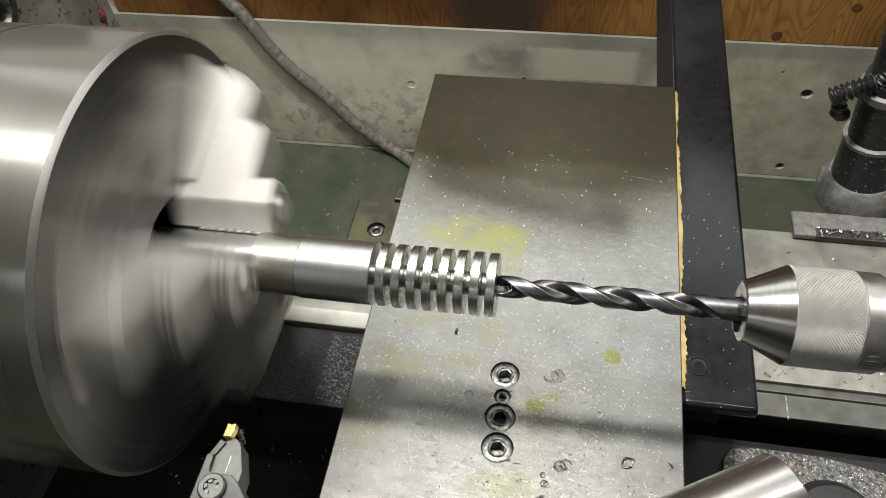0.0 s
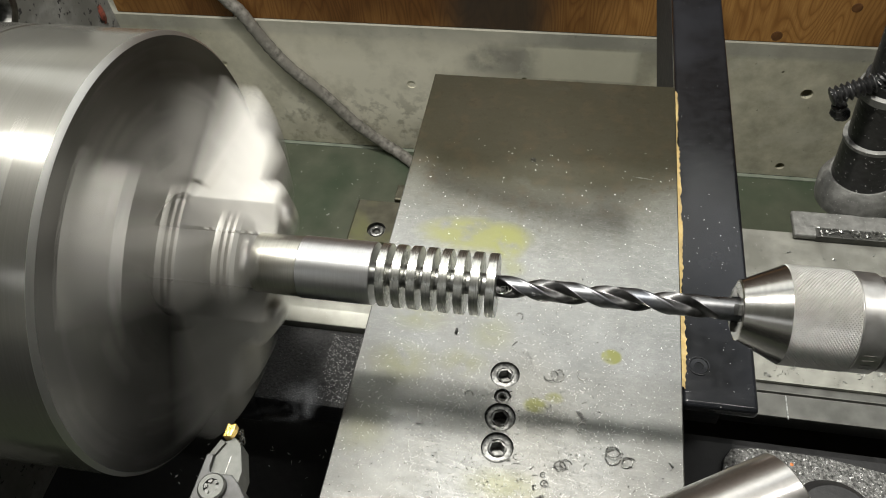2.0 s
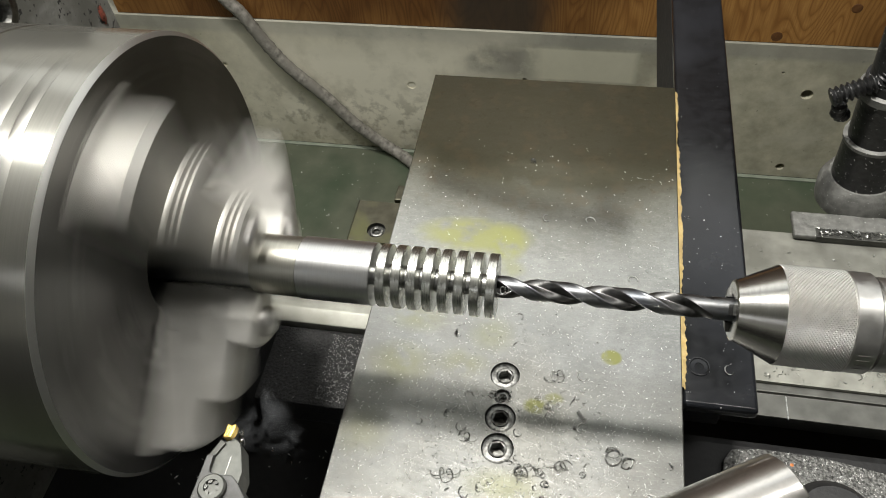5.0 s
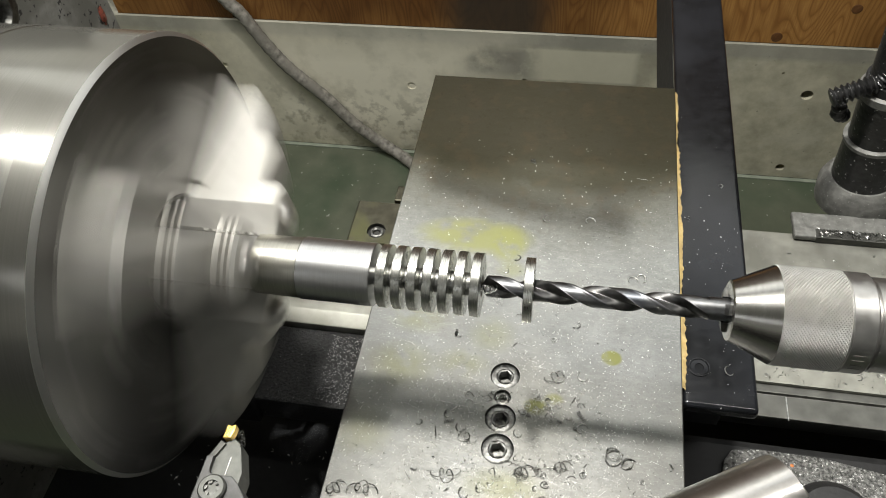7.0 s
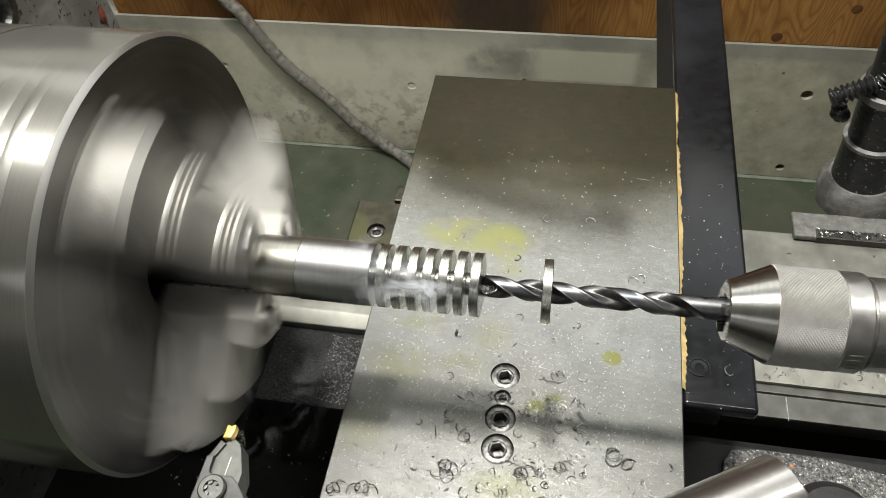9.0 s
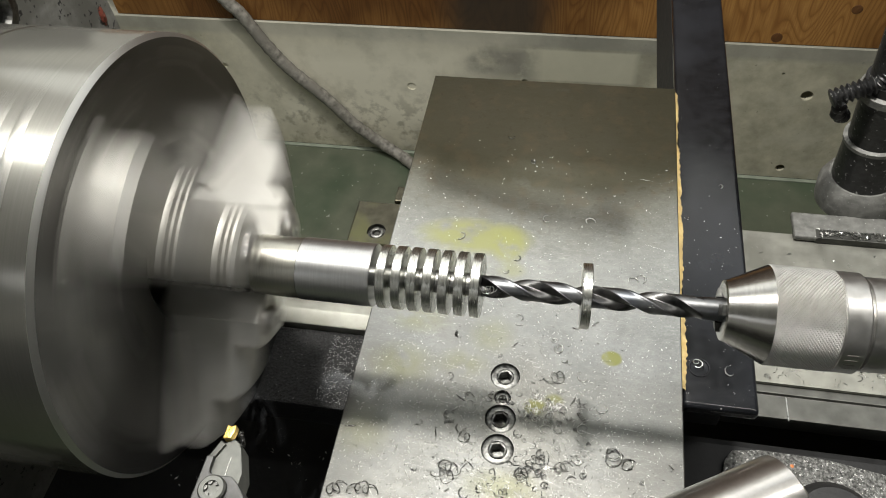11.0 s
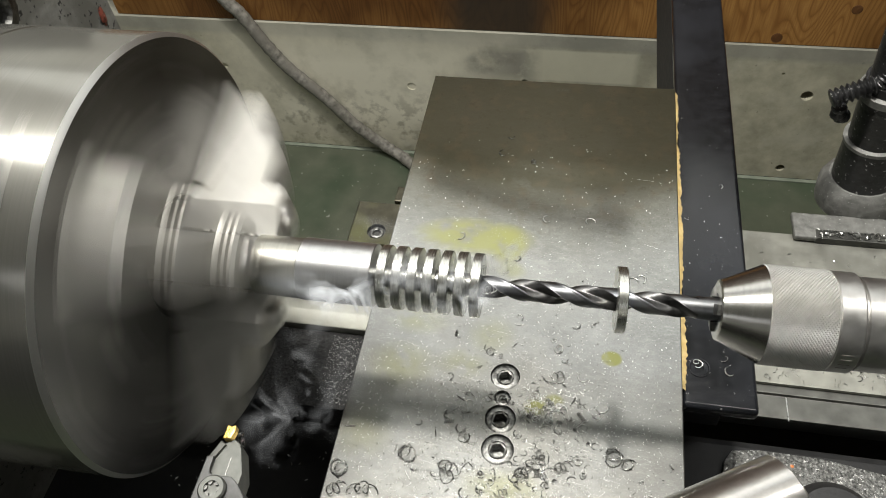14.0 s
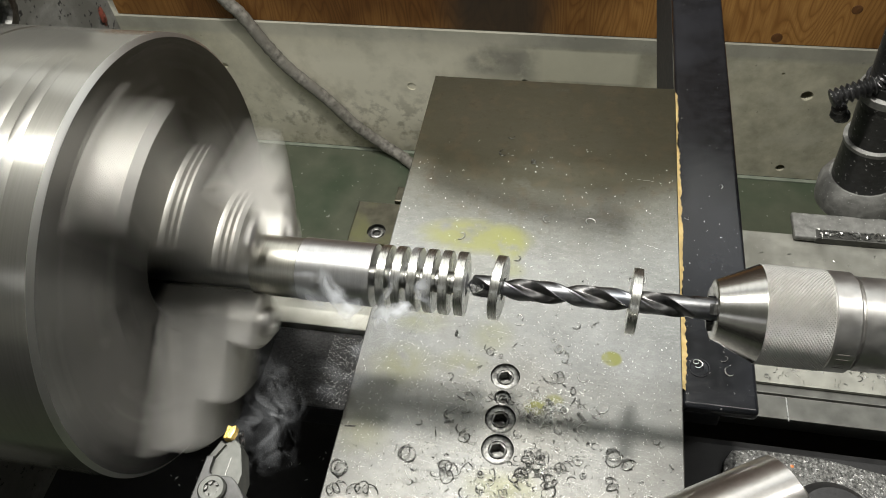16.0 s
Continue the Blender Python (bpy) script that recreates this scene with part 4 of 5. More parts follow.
def tailstock_base():
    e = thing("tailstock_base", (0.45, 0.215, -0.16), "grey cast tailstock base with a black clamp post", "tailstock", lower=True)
    b = box(0.3930, 0.62, 0.1885, 0.2150, -0.159, -0.1535, 0.002, 3)
    part("foot", b, CAST, e, "speckled grey cast foot", 40)
    part("slot", box(0.4096, 0.60, 0.1880, 0.1975, -0.1592, -0.1531, 0.0005), DARKBORE, e, "dark slot packed with swarf")
    ax = upright(0.4495, 0.246, -0.1500, -7)
    part("boss", revolve([(-0.0115, 0.0), (-0.0115, 0.033), (0.004, 0.033), (0.012, 0.029), (0.015, 0.026), (0.015, 0)], 48, False, ax), CAST, e, "round grey boss", 30)
    part("post", revolve([(0.012, 0.0), (0.012, 0.0245), (0.055, 0.022), (0.0551, 0.0205), (0.115, 0.0195), (0.115, 0.017), (0.20, 0.015), (0.20, 0)], 48, False, ax), RUBBER, e, "black oily clamp post", 30)
    part("bead", revolve([(0.0535, 0.0215), (0.0545, 0.0235), (0.0575, 0.0235), (0.0585, 0.0205)], 48, True, ax), CAST, e, "swarf-dusted bead", 50)
    part("collar", revolve([(0.099, 0.019), (0.100, 0.0222), (0.106, 0.0222), (0.108, 0.019)], 48, True, ax), CAST, e, "swarf-dusted collar", 50)
    # coiled spring ends that grip the post
    pts = [(0.393 + 0.03 * u, 0.232 + 0.006 * u, -0.048 + 0.012 * u) for u in [i / 60 for i in range(61)]]
    part("spring_arm", tube(pts, lambda u: 0.0062 + 0.0012 * math.sin(u * 52), 12), RUBBER, e, "black coiled spring arm", 60)
    pts = spline([(0.402, 0.234, -0.056), (0.404, 0.236, -0.066), (0.41, 0.24, -0.07)], 12)
    part("spring_end", tube(pts, lambda u: 0.005 + 0.0008 * math.sin(u * 20), 10), RUBBER, e, "", 60)
    pts = spline([(0.425, 0.238, -0.036), (0.432, 0.238, -0.01), (0.44, 0.24, 0.03), (0.446, 0.24, 0.06)], 80)
    part("spring_arm", tube(pts, lambda u: 0.0062 + 0.0011 * math.sin(u * 130), 12), RUBBER, e, "black coiled spring arm", 60)


tailstock_base()


# ---- tool holders ----
def grooving_tool():
    e = thing("grooving_tool", (0.06, -0.13, 0.0), "satin steel grooving tool with a gold carbide insert", "cutting tool")
    blade = [(0.0533, -0.1145), (0.0567, -0.1057), (0.0589, -0.1062), (0.0623, -0.1035), (0.0666, -0.1060), (0.0718, -0.1197), (0.0718, -0.1280), (0.0540, -0.1290)]
    part("blade", prism(blade, "xy", -0.016, -0.0022, 0.0004), BLADE, e, "thin ground steel blade")
    part("blade_bevel", prism([(0.0534, -0.1143), (0.0568, -0.1058), (0.0597, -0.1071), (0.0566, -0.1142)], "xy", -0.0150, -0.0006, 0.0004), DARKBORE, e, "dark bevel behind the insert")
    body = [(0.0533, -0.1145), (0.0566, -0.1142), (0.0568, -0.1205), (0.0576, -0.1226), (0.0610, -0.1234), (0.0687, -0.1228), (0.0726, -0.1258), (0.0786, -0.1326), (0.0856, -0.1397), (0.090, -0.19), (0.046, -0.19), (0.0526, -0.1446), (0.0529, -0.1364)]
    part("body", prism(body, "xy", -0.022, 0.0008, 0.0005), HOLDER, e, "satin tool body")
    part("slit", box(0.0640, 0.0642, -0.1220, -0.1130, -0.0023, -0.0020), SATIN, e, "bright edge of the clamping slit")
    ins = [(0.0581, -0.0982), (0.0601, -0.0988), (0.0622, -0.0978), (0.0624, -0.1000), (0.0616, -0.1048), (0.0580, -0.1052), (0.0580, -0.1012)]
    part("insert", prism(ins, "xy", -0.004, 0.0012, 0.0004), INSERT, e, "gold-coated carbide insert")
    part("insert_ridge", prism([(0.0598, -0.0997), (0.0605, -0.0997), (0.0602, -0.1046), (0.0594, -0.1046)], "xy", 0.0011, 0.0018, 0.0003), INSERT, e)
    r = 0.0066
    part("clamp_screw", revolve([(0, 0.0), (0, r), (0.0022, r), (0.003, r - 0.0008), (0.003, r * 0.55), (0.0012, r * 0.5), (0.0012, 0.0)], 32, False, upright(0.0622, -0.1304, 0.0008)), BLADE, e, "round screw head with star recess", 30)
    for k in range(6):
        b = revolve([(0.0012, 0.0), (0.0012, 0.0011), (0.0024, 0.0011), (0.0024, 0)], 10, False, upright(0.0622 + 0.0032 * math.cos(k * math.pi / 3), -0.1304 + 0.0032 * math.sin(k * math.pi / 3), 0.0008))
        part("recess_lobe", b, SCREW, e)
    part("shank", box(0.052, 0.085, -0.36, -0.188, -0.024, 0.0, 0.001), HOLDER, e)
    pts = [(0.0655 + 0.0011 * math.sin(u * 2.1) + u * 0.00012, -0.1012 - u * 0.00022 + 0.0012 * math.sin(u * 3.3), 0.0006 + 0.001 * math.cos(u * 2.7)) for u in [i * 0.4 for i in range(70)]]
    part("chip_curl", tube(pts, 0.0002, 5), CHIP, e, "tiny dark chip stuck to the tool")


grooving_tool()


def boring_bar():
    e = thing("boring_bar", (0.25, -0.13, 0.03), "polished round steel bar of the parked tool holder", "tool bar")
    m = look((0.3115, -0.1035, 0.018), (0.20, -0.1695, 0.018)) @ pose(0, 0, 0, 0, 90, 0)
    prof = [(-0.0005, 0.0), (0.0, 0.0170), (0.0012, 0.0185), (0.02, 0.0185), (0.16, 0.0185), (0.16, 0)]
    part("bar", revolve(prof, 72, False, m), BARSTEEL, e, "", 25)
    # black disc that fills the dark area right of the bar
    part("black_knob", revolve([(0, 0.0), (0, 0.018), (0.010, 0.021), (0.018, 0.020), (0.022, 0.016), (0.023, 0.0)], 40, False, upright(0.340, -0.101, -0.03)), BEDBLACK, e, "black round disc beside the bar", 40)
    part("paint_dab", revolve([(0, 0.0), (0, 0.0008), (0.0005, 0.0)], 9, False, upright(0.3165, -0.0868, 0.012)), ORANGE, e, "orange paint dab")
    part("block", box(0.12, 0.36, -0.30, -0.175, -0.06, 0.01, 0.003), BEDBLACK, e, "dark tool holder block")


boring_bar()


# ---- chips ----
PZ = low((0, 0, ZP)).z      # top of the cross slide
CR = random.Random(11)


def chip_path(kind, r):
    rnd = CR
    if kind == "curl":
        n, turns = 34, rnd.uniform(1.2, 2.2)
        o, k = rnd.uniform(0, 9), rnd.uniform(0.55, 0.9)
        return [(r * (1 - 0.6 * u) * math.cos(2 * math.pi * turns * u) * (1 + 0.4 * noise.noise((u * 3, o, 0))), k * r * (1 - 0.45 * u) * math.sin(2 * math.pi * turns * u) + r * 0.7 * noise.noise((u * 2.2, o, 4)), 0.0006 + r * 0.5 * u) for u in [i / n for i in range(n + 1)]]
    if kind == "hook":
        return [(r * math.cos(4.2 * u), r * 0.8 * math.sin(4.2 * u), 0.0005 + 0.15 * r * math.sin(3 * u)) for u in [i / 14 for i in range(15)]]
    if kind == "spring":
        n = 60
        return [(r * (2 * u - 1), r * 0.3 * math.cos(2 * math.pi * 5 * u), r * 0.3 + r * 0.3 * math.sin(2 * math.pi * 5 * u)) for u in [i / n for i in range(n + 1)]]
    if kind == "needle":
        return [(r * (2 * u - 1), 0.12 * r * math.sin(2.4 * u), 0.0004 + 0.1 * r * u) for u in [i / 6 for i in range(7)]]
    # a long chip that runs on in uneven loops
    f, o, k = rnd.uniform(1.7, 3.1), rnd.uniform(0, 6.28), rnd.uniform(0.35, 0.6)
    return [(r * (0.7 * (2 * u - 1) + k * math.cos(6.283 * f * u + o) * (0.7 + 0.5 * noise.noise((u * 4, o, 0)))),
             r * (0.35 * math.sin(3.4 * u + o) + k * math.sin(6.283 * f * u + o) * (0.8 + 0.5 * noise.noise((u * 4, o, 3)))),
             0.0006 + r * 0.18 * (1 + math.sin(6.283 * 1.7 * u + 2 * o))) for u in [i / 90 for i in range(91)]]


def chip_mesh(kind, r, width, material, bright):
    b = tube(chip_path(kind, r), lambda u: 0.62 * width * (0.35 + 0.65 * math.sin(math.pi * min(1, 0.12 + 0.88 * u)) ** 0.5), 5, None, 0.35)
    me = bpy.data.meshes.new("chip")
    bmesh.ops.recalc_face_normals(b, faces=b.faces)
    low_z = min(v.co.z for v in b.verts)
    for v in b.verts:
        v.co.z -= low_z - 0.0001
    for f in b.faces:
        f.smooth = True
    b.to_mesh(me)
    b.free()
    me.materials.append(material)
    return me


CHIPMESH = {}
for kind in ("curl", "hook", "spring", "needle", "tangle"):
    CHIPMESH[kind] = [chip_mesh(kind, r, w, CHIP if k % 2 else BRIGHTCHIP, k) for k, (r, w) in enumerate(((0.0020, 0.00045), (0.0027, 0.00058), (0.0036, 0.0007)) * (2 if kind != "tangle" else 1))]
for r in (0.007, 0.010):
    CHIPMESH["tangle"].append(chip_mesh("tangle", r, 0.0007, DARKCHIP, 0))
    CHIPMESH["curl"].append(chip_mesh("curl", r * 0.65, 0.0008, DARKCHIP, 0))
CHIPLABEL = {"curl": "small dark curled steel chip on the slide plate", "hook": "short hooked steel chip on the slide plate", "spring": "tiny coiled steel chip on the slide plate",
             "needle": "fine needle-like steel chip on the slide plate", "tangle": "tangled steel chip lying on the slide plate"}
FLYING = []


def chip(kind, k, x, y, z, turn, born, size=1.0):
    me = CHIPMESH[kind][k % len(CHIPMESH[kind])]
    o = tagged(new("metal_chip", me), CHIPLABEL[kind], "metal chip", "chips from the drilling")
    m = pose(x, y, A + z, 0, 0, turn)
    o.matrix_basis = m @ Matrix.Scale(size, 4)
    if born > 0.3:
        FLYING.append((o, m, pose(0.09, 0, A - 0.002, 0, 0, turn), born))
    return o


# kind, size index, x, y, height, turn, second at which it lands
for row in (
    ("curl", 6, 0.2619, -0.0387, PZ, 28, 0.0),
    ("curl", 1, 0.2133, -0.0595, PZ, 46, 0.0),
    ("hook", 2, 0.2331, -0.0189, PZ, 43, 0.0),
    ("spring", 0, 0.1883, -0.0474, PZ, 184, 0.0),
    ("spring", 1, 0.1420, 0.0416, PZ, 86, 0.0),
    ("hook", 1, 0.1580, -0.0053, PZ, 342, 0.0),
    ("hook", 0, 0.2316, 0.0081, PZ, 157, 0.0),
    ("spring", 0, 0.2880, -0.0364, PZ, 128, 0.0),
    ("curl", 1, 0.1788, 0.2161, PZ, 310, 0.8),
    ("hook", 2, 0.2310, 0.0186, PZ, 108, 0.9),
    ("spring", 2, 0.2320, -0.0111, PZ, 310, 1.1),
    ("curl", 7, 0.2532, -0.0355, PZ, 18, 1.8),
    ("hook", 1, 0.1847, 0.0604, PZ, 297, 0.6),
    ("hook", 2, 0.2295, 0.1561, PZ, 348, 2.6),
    ("hook", 2, 0.1958, 0.1552, PZ, 81, 4.5),
    ("tangle", 3, 0.1989, -0.0544, PZ, 220, 5.0),
    ("tangle", 1, 0.1431, 0.0398, PZ, 326, 4.6),
    ("hook", 1, 0.2247, 0.0584, PZ, 201, 5.5),
    ("curl", 0, 0.2100, 0.0448, PZ, 260, 5.8),
    ("tangle", 4, 0.1020, -0.0794, PZ, 190, 5.9),
    ("needle", 5, 0.1403, -0.0351, PZ, 278, 5.2),
    ("tangle", 3, 0.0850, -0.0808, PZ, 227, 5.5),
    ("tangle", 2, 0.2371, 0.0609, PZ, 257, 9.9),
    ("curl", 2, 0.2144, 0.0390, PZ, 137, 10.4),
    ("tangle", 2, 0.2202, 0.0281, PZ, 18, 10.9),
    ("curl", 2, 0.2316, -0.0412, PZ, 14, 11.0),
    ("tangle", 2, 0.2180, -0.0090, PZ, 186, 10.6),
    ("hook", 2, 0.1309, 0.1303, PZ, 238, 8.0),
    ("hook", 1, 0.1574, 0.2449, PZ, 163, 9.5),
    ("hook", 0, 0.1699, 0.1001, PZ, 194, 6.2),
    ("hook", 1, 0.1769, 0.1133, PZ, 216, 6.6),
    ("curl", 7, 0.0840, -0.0662, PZ, 269, 13.2),
    ("hook", 5, 0.1525, 0.2249, PZ, 84, 13.0),
    ("tangle", 2, 0.2021, 0.0041, PZ, 286, 13.8),
    ("curl", 5, 0.2261, 0.0073, PZ, 90, 14.3),
    ("tangle", 4, 0.2131, -0.0574, PZ, 120, 15.2),
    ("tangle", 3, 0.2515, -0.0539, PZ, 118, 15.1),
    ("tangle", 2, 0.2806, -0.0230, PZ, 12, 15.3),
    ("tangle", 3, 0.1995, -0.0432, PZ, 90, 14.9),
    ("tangle", 2, 0.2185, 0.0359, PZ, 166, 14.8),
    ("curl", 7, 0.1248, -0.0509, PZ, 88, 14.0),
    ("tangle", 2, 0.1320, -0.0685, PZ, 69, 15.0),
    ("needle", 4, 0.1168, -0.0482, PZ, 261, 7.2),
    ("needle", 4, 0.1160, -0.0077, PZ, 261, 12.0),
    ("needle", 5, 0.0840, -0.0370, PZ, 184, 9.8),
    ("needle", 4, 0.1908, 0.0810, PZ, 263, 5.3),
    ("hook", 2, 0.2628, 0.1026, PZ, 345, 4.0),
    ("hook", 2, 0.2688, 0.1049, PZ, 286, 6.4),
    ("hook", 2, 0.3278, 0.0392, -0.1257, 93, 3.2),
    ("curl", 2, 0.3066, 0.0429, -0.1257, 228, 10.8),
    ("hook", 1, 0.3246, 0.0484, -0.1257, 212, 12.9),
    ("hook", 0, 0.3308, 0.2100, -0.1257, 268, 6.9),
):
    chip(*row)
for i in range(170):
    for _ in range(20):
        x, y = CR.gauss(0.196, 0.030), CR.gauss(-0.052, 0.042)
        if 0.082 < x < 0.292 and -0.135 < y < 0.075 and min(math.hypot(x - low((bx, by, ZP)).x, y - low((bx, by, ZP)).y) for bx, by, _ in BOLTS) > 0.013:
            break
    born = CR.choice((0 if CR.random() < 0.4 else 3.0, CR.uniform(0.5, 8), CR.uniform(4, 15.9), CR.uniform(8, 15.9)))
    chip(CR.choice(("needle", "hook", "hook", "curl", "tangle", "needle", "needle", "spring")), CR.randrange(6), x, y, PZ, CR.uniform(0, 360), born, CR.uniform(0.6, 1.1))


# the bright curl that clings to the mouth of the hole
MOUTH = tagged(new("hole_chips", chip_mesh("tangle", 0.0042, 0.0005, BRIGHTCHIP, 1)), "bright curled chips clinging to the drilled hole", "metal chip")


# fine chips gathered round the screws
for i in range(90):
    gx, gy, spread = CR.choice(((0.208, -0.052, 0.012), (0.195, -0.085, 0.016), (0.225, -0.045, 0.02), (0.17, 0.0, 0.02), (0.20, -0.02, 0.022)))
    x, y = CR.gauss(gx, spread), CR.gauss(gy, spread * 0.6)
    if 0.082 < x < 0.292 and min(math.hypot(x - low((bx, by, ZP)).x, y - low((bx, by, ZP)).y) for bx, by, _ in BOLTS) > 0.012:
        chip(CR.choice(("needle", "hook", "curl")), CR.choice((0, 3)), x, y, PZ, CR.uniform(0, 360), CR.uniform(1.0, 14.5), CR.uniform(0.6, 1.0))


# the heap that grows in the coolant beside the screws
for i in range(64):
    x, y = CR.gauss(0.209, 0.010), CR.gauss(-0.008, 0.0055)
    if min(math.hypot(x - low((bx, by, ZP)).x, y - low((bx, by, ZP)).y) for bx, by, _ in BOLTS) > 0.012:
        chip(CR.choice(("needle", "hook", "hook", "curl")), CR.choice((0, 0, 3)), x, y, PZ, CR.uniform(0, 360), CR.uniform(1.5, 13.5), CR.uniform(0.7, 1.1))


def flecks(name, parent_label, count, place, size, material, seed, category):
    """Fine swarf too small to count, as one object of tiny slivers."""
    r = random.Random(seed)
    verts, faces = [], []
    for _ in range(count):
        x, y, z = place(r)
        a, s = r.uniform(0, 6.28), size * r.uniform(0.4, 1.6)
        w = s * r.uniform(0.15, 0.6)
        c, d = math.cos(a), math.sin(a)
        k = len(verts)
        verts += [(x - c * s, y - d * s, z), (x + c * s, y + d * s, z + w * 0.3), (x - d * w, y + c * w, z + w * 0.2), (x, y, z + w * 0.9)]
        faces += [(k, k + 1, k + 3), (k + 1, k + 2, k + 3), (k + 2, k, k + 3)]
    me = bpy.data.meshes.new(name)
    me.from_pydata(verts, [], faces)
    me.materials.append(material)
    o = new(name, me)
    o.matrix_basis = pose(0, 0, A)
    return tagged(o, parent_label, category, "", "stuff")


def on_plate(r):
    while True:
        x, y = (r.gauss(0.185, 0.05), r.gauss(-0.055, 0.06)) if r.random() < 0.90 else (r.uniform(0.08, 0.295), r.uniform(-0.15, 0.24))
        if 0.079 < x < 0.294 and -0.2 < y < 0.255 and min(math.hypot(x - low((bx, by, ZP)).x, y - low((bx, by, ZP)).y) for bx, by, _ in BOLTS) > 0.0115:
            return x, y, PZ + 0.0001


def on_way(r):
    p = low((r.uniform(0.332, 0.52), r.uniform(0.056, 0.115) if r.random() < 0.7 else r.uniform(0.056, 0.19), -0.16))
    return p.x, p.y, p.z + 0.0001


def in_slot(r):
    p = low((r.uniform(0.412, 0.56), r.uniform(0.1890, 0.1970), -0.1530 + abs(r.gauss(0, 0.0008))))
    return tuple(p)


def on_ledge(r):
    p = low((0.088 - 0.050 * r.random() ** 1.5, r.uniform(0.0, 0.058), -0.17))
    return p.x, p.y, p.z + 0.0003


def on_guard(r):
    p = low((r.uniform(0.288, 0.325), r.uniform(-0.02, 0.12), -0.065))
    return p.x, p.y, p.z + 0.0001


def in_trough(r):
    p = low((r.uniform(-0.1, 0.09), r.uniform(-0.14, 0.0), -0.26))
    return p.x, p.y, p.z + 0.0005


flecks("swarf_flecks", "fine bright swarf scattered over the slide plate", 4600, on_plate, 0.0007, FLECK, 1, "swarf")
flecks("swarf_grit", "fine dark swarf scattered over the slide plate", 1700, on_plate, 0.0006, CHIP, 2, "swarf")
flecks("way_swarf", "bright chips lying along the bed way", 420, on_way, 0.0014, BRIGHTCHIP, 3, "swarf")
flecks("slot_swarf", "bright chips packed into the tailstock slot", 260, in_slot, 0.0022, BRIGHTCHIP, 4, "swarf")
flecks("ledge_swarf", "fine bright swarf on the dark bed ledge", 1700, on_ledge, 0.0006, FLECK, 5, "swarf")
flecks("guard_swarf", "few bright flecks on the black guard bar", 60, on_guard, 0.0006, FLECK, 6, "swarf")
flecks("trough_swarf", "sparse bright chips in the black trough", 150, in_trough, 0.0014, FLECK, 7, "swarf")


def scratches():
    """Fine bright scratches across the plate, too many to count."""
    r = random.Random(21)
    verts, faces = [], []
    for _ in range(300):
        x, y, _z = on_plate(r)
        a = radians(r.choice((-14, -12, -10, -8, 35, 55, 80, 120)) + r.gauss(0, 5))
        s, w = r.uniform(0.0015, 0.008) * (1.4 if abs(a) < 0.4 else 0.5), r.uniform(0.00003, 0.00007)
        c, d = math.cos(a), math.sin(a)
        if y > 0.09 and r.random() < 0.8:
            continue
        if not (0.082 < x - abs(c) * s and x + abs(c) * s < 0.291):
            continue
        if min(math.hypot(x - low((bx, by, ZP)).x, y - low((bx, by, ZP)).y) for bx, by, _ in BOLTS) < 0.012 + s:
            continue
        k = len(verts)
        z = PZ + 0.00004
        verts += [(x - c * s, y - d * s, z), (x - d * w, y + c * w, z), (x + c * s, y + d * s, z), (x + d * w, y - c * w, z)]
        faces.append((k, k + 3, k + 2, k + 1))
    me = bpy.data.meshes.new("plate_scratches")
    me.from_pydata(verts, [], faces)
    me.materials.append(SCRATCH)
    o = new("plate_scratches", me)
    o.matrix_basis = pose(0, 0, A)
    tagged(o, "fine bright scratches worn into the slide plate", "scratches", "", "stuff")


SCRATCH = mat("fresh_scratched_steel", (0.72, 0.72, 0.70), (0.8, 0.8, 0.78), 0.5, 0.6, 300)
scratches()
for i in range(26):
    q = low((CR.uniform(0.335, 0.50), CR.uniform(0.058, 0.098), -0.16))
    o = tagged(new("metal_chip", CHIPMESH[CR.choice(("tangle", "curl", "hook"))][i % 3]), "curled steel chip lying on the bed way", "metal chip", "chips on the bed way")
    o.matrix_basis = pose(q.x, q.y, A + q.z, 0, 0, CR.uniform(0, 360))


# ---- smoke ----
def smoke_material():
    m = bpy.data.materials.new("thin_oil_smoke")
    m.use_nodes = True
    l = m.node_tree.links
    p = m.node_tree.nodes["Principled BSDF"]
    p.inputs["Base Color"].default_value = (0.75, 0.78, 0.82, 1)
    p.inputs["Roughness"].default_value = 1.0
    p.inputs["Specular IOR Level"].default_value = 0.0
    tc = nd(m, "ShaderNodeTexCoord")
    oi = nd(m, "ShaderNodeObjectInfo")
    ad = nd(m, "ShaderNodeVectorMath")
    l.new(tc.outputs["Object"], ad.inputs[0]), l.new(oi.outputs["Random"], ad.inputs[1])
    n = nd(m, "ShaderNodeTexNoise", Scale=42.0, Detail=3.0, Distortion=1.3)
    l.new(ad.outputs[0], n.inputs["Vector"])
    r = nd(m, "ShaderNodeMapRange")
    r.inputs["From Min"].default_value, r.inputs["From Max"].default_value = 0.47, 0.85
    l.new(n.outputs[0], r.inputs[0])
    at = nd(m, "ShaderNodeAttribute")
    at.attribute_name = "veil"
    k = nd(m, "ShaderNodeMath")
    k.operation = "MULTIPLY"
    l.new(r.outputs[0], k.inputs[0]), l.new(at.outputs["Fac"], k.inputs[1])
    l.new(k.outputs[0], p.inputs["Alpha"])
    return m


SMOKE = smoke_material()
DRIFTING = []


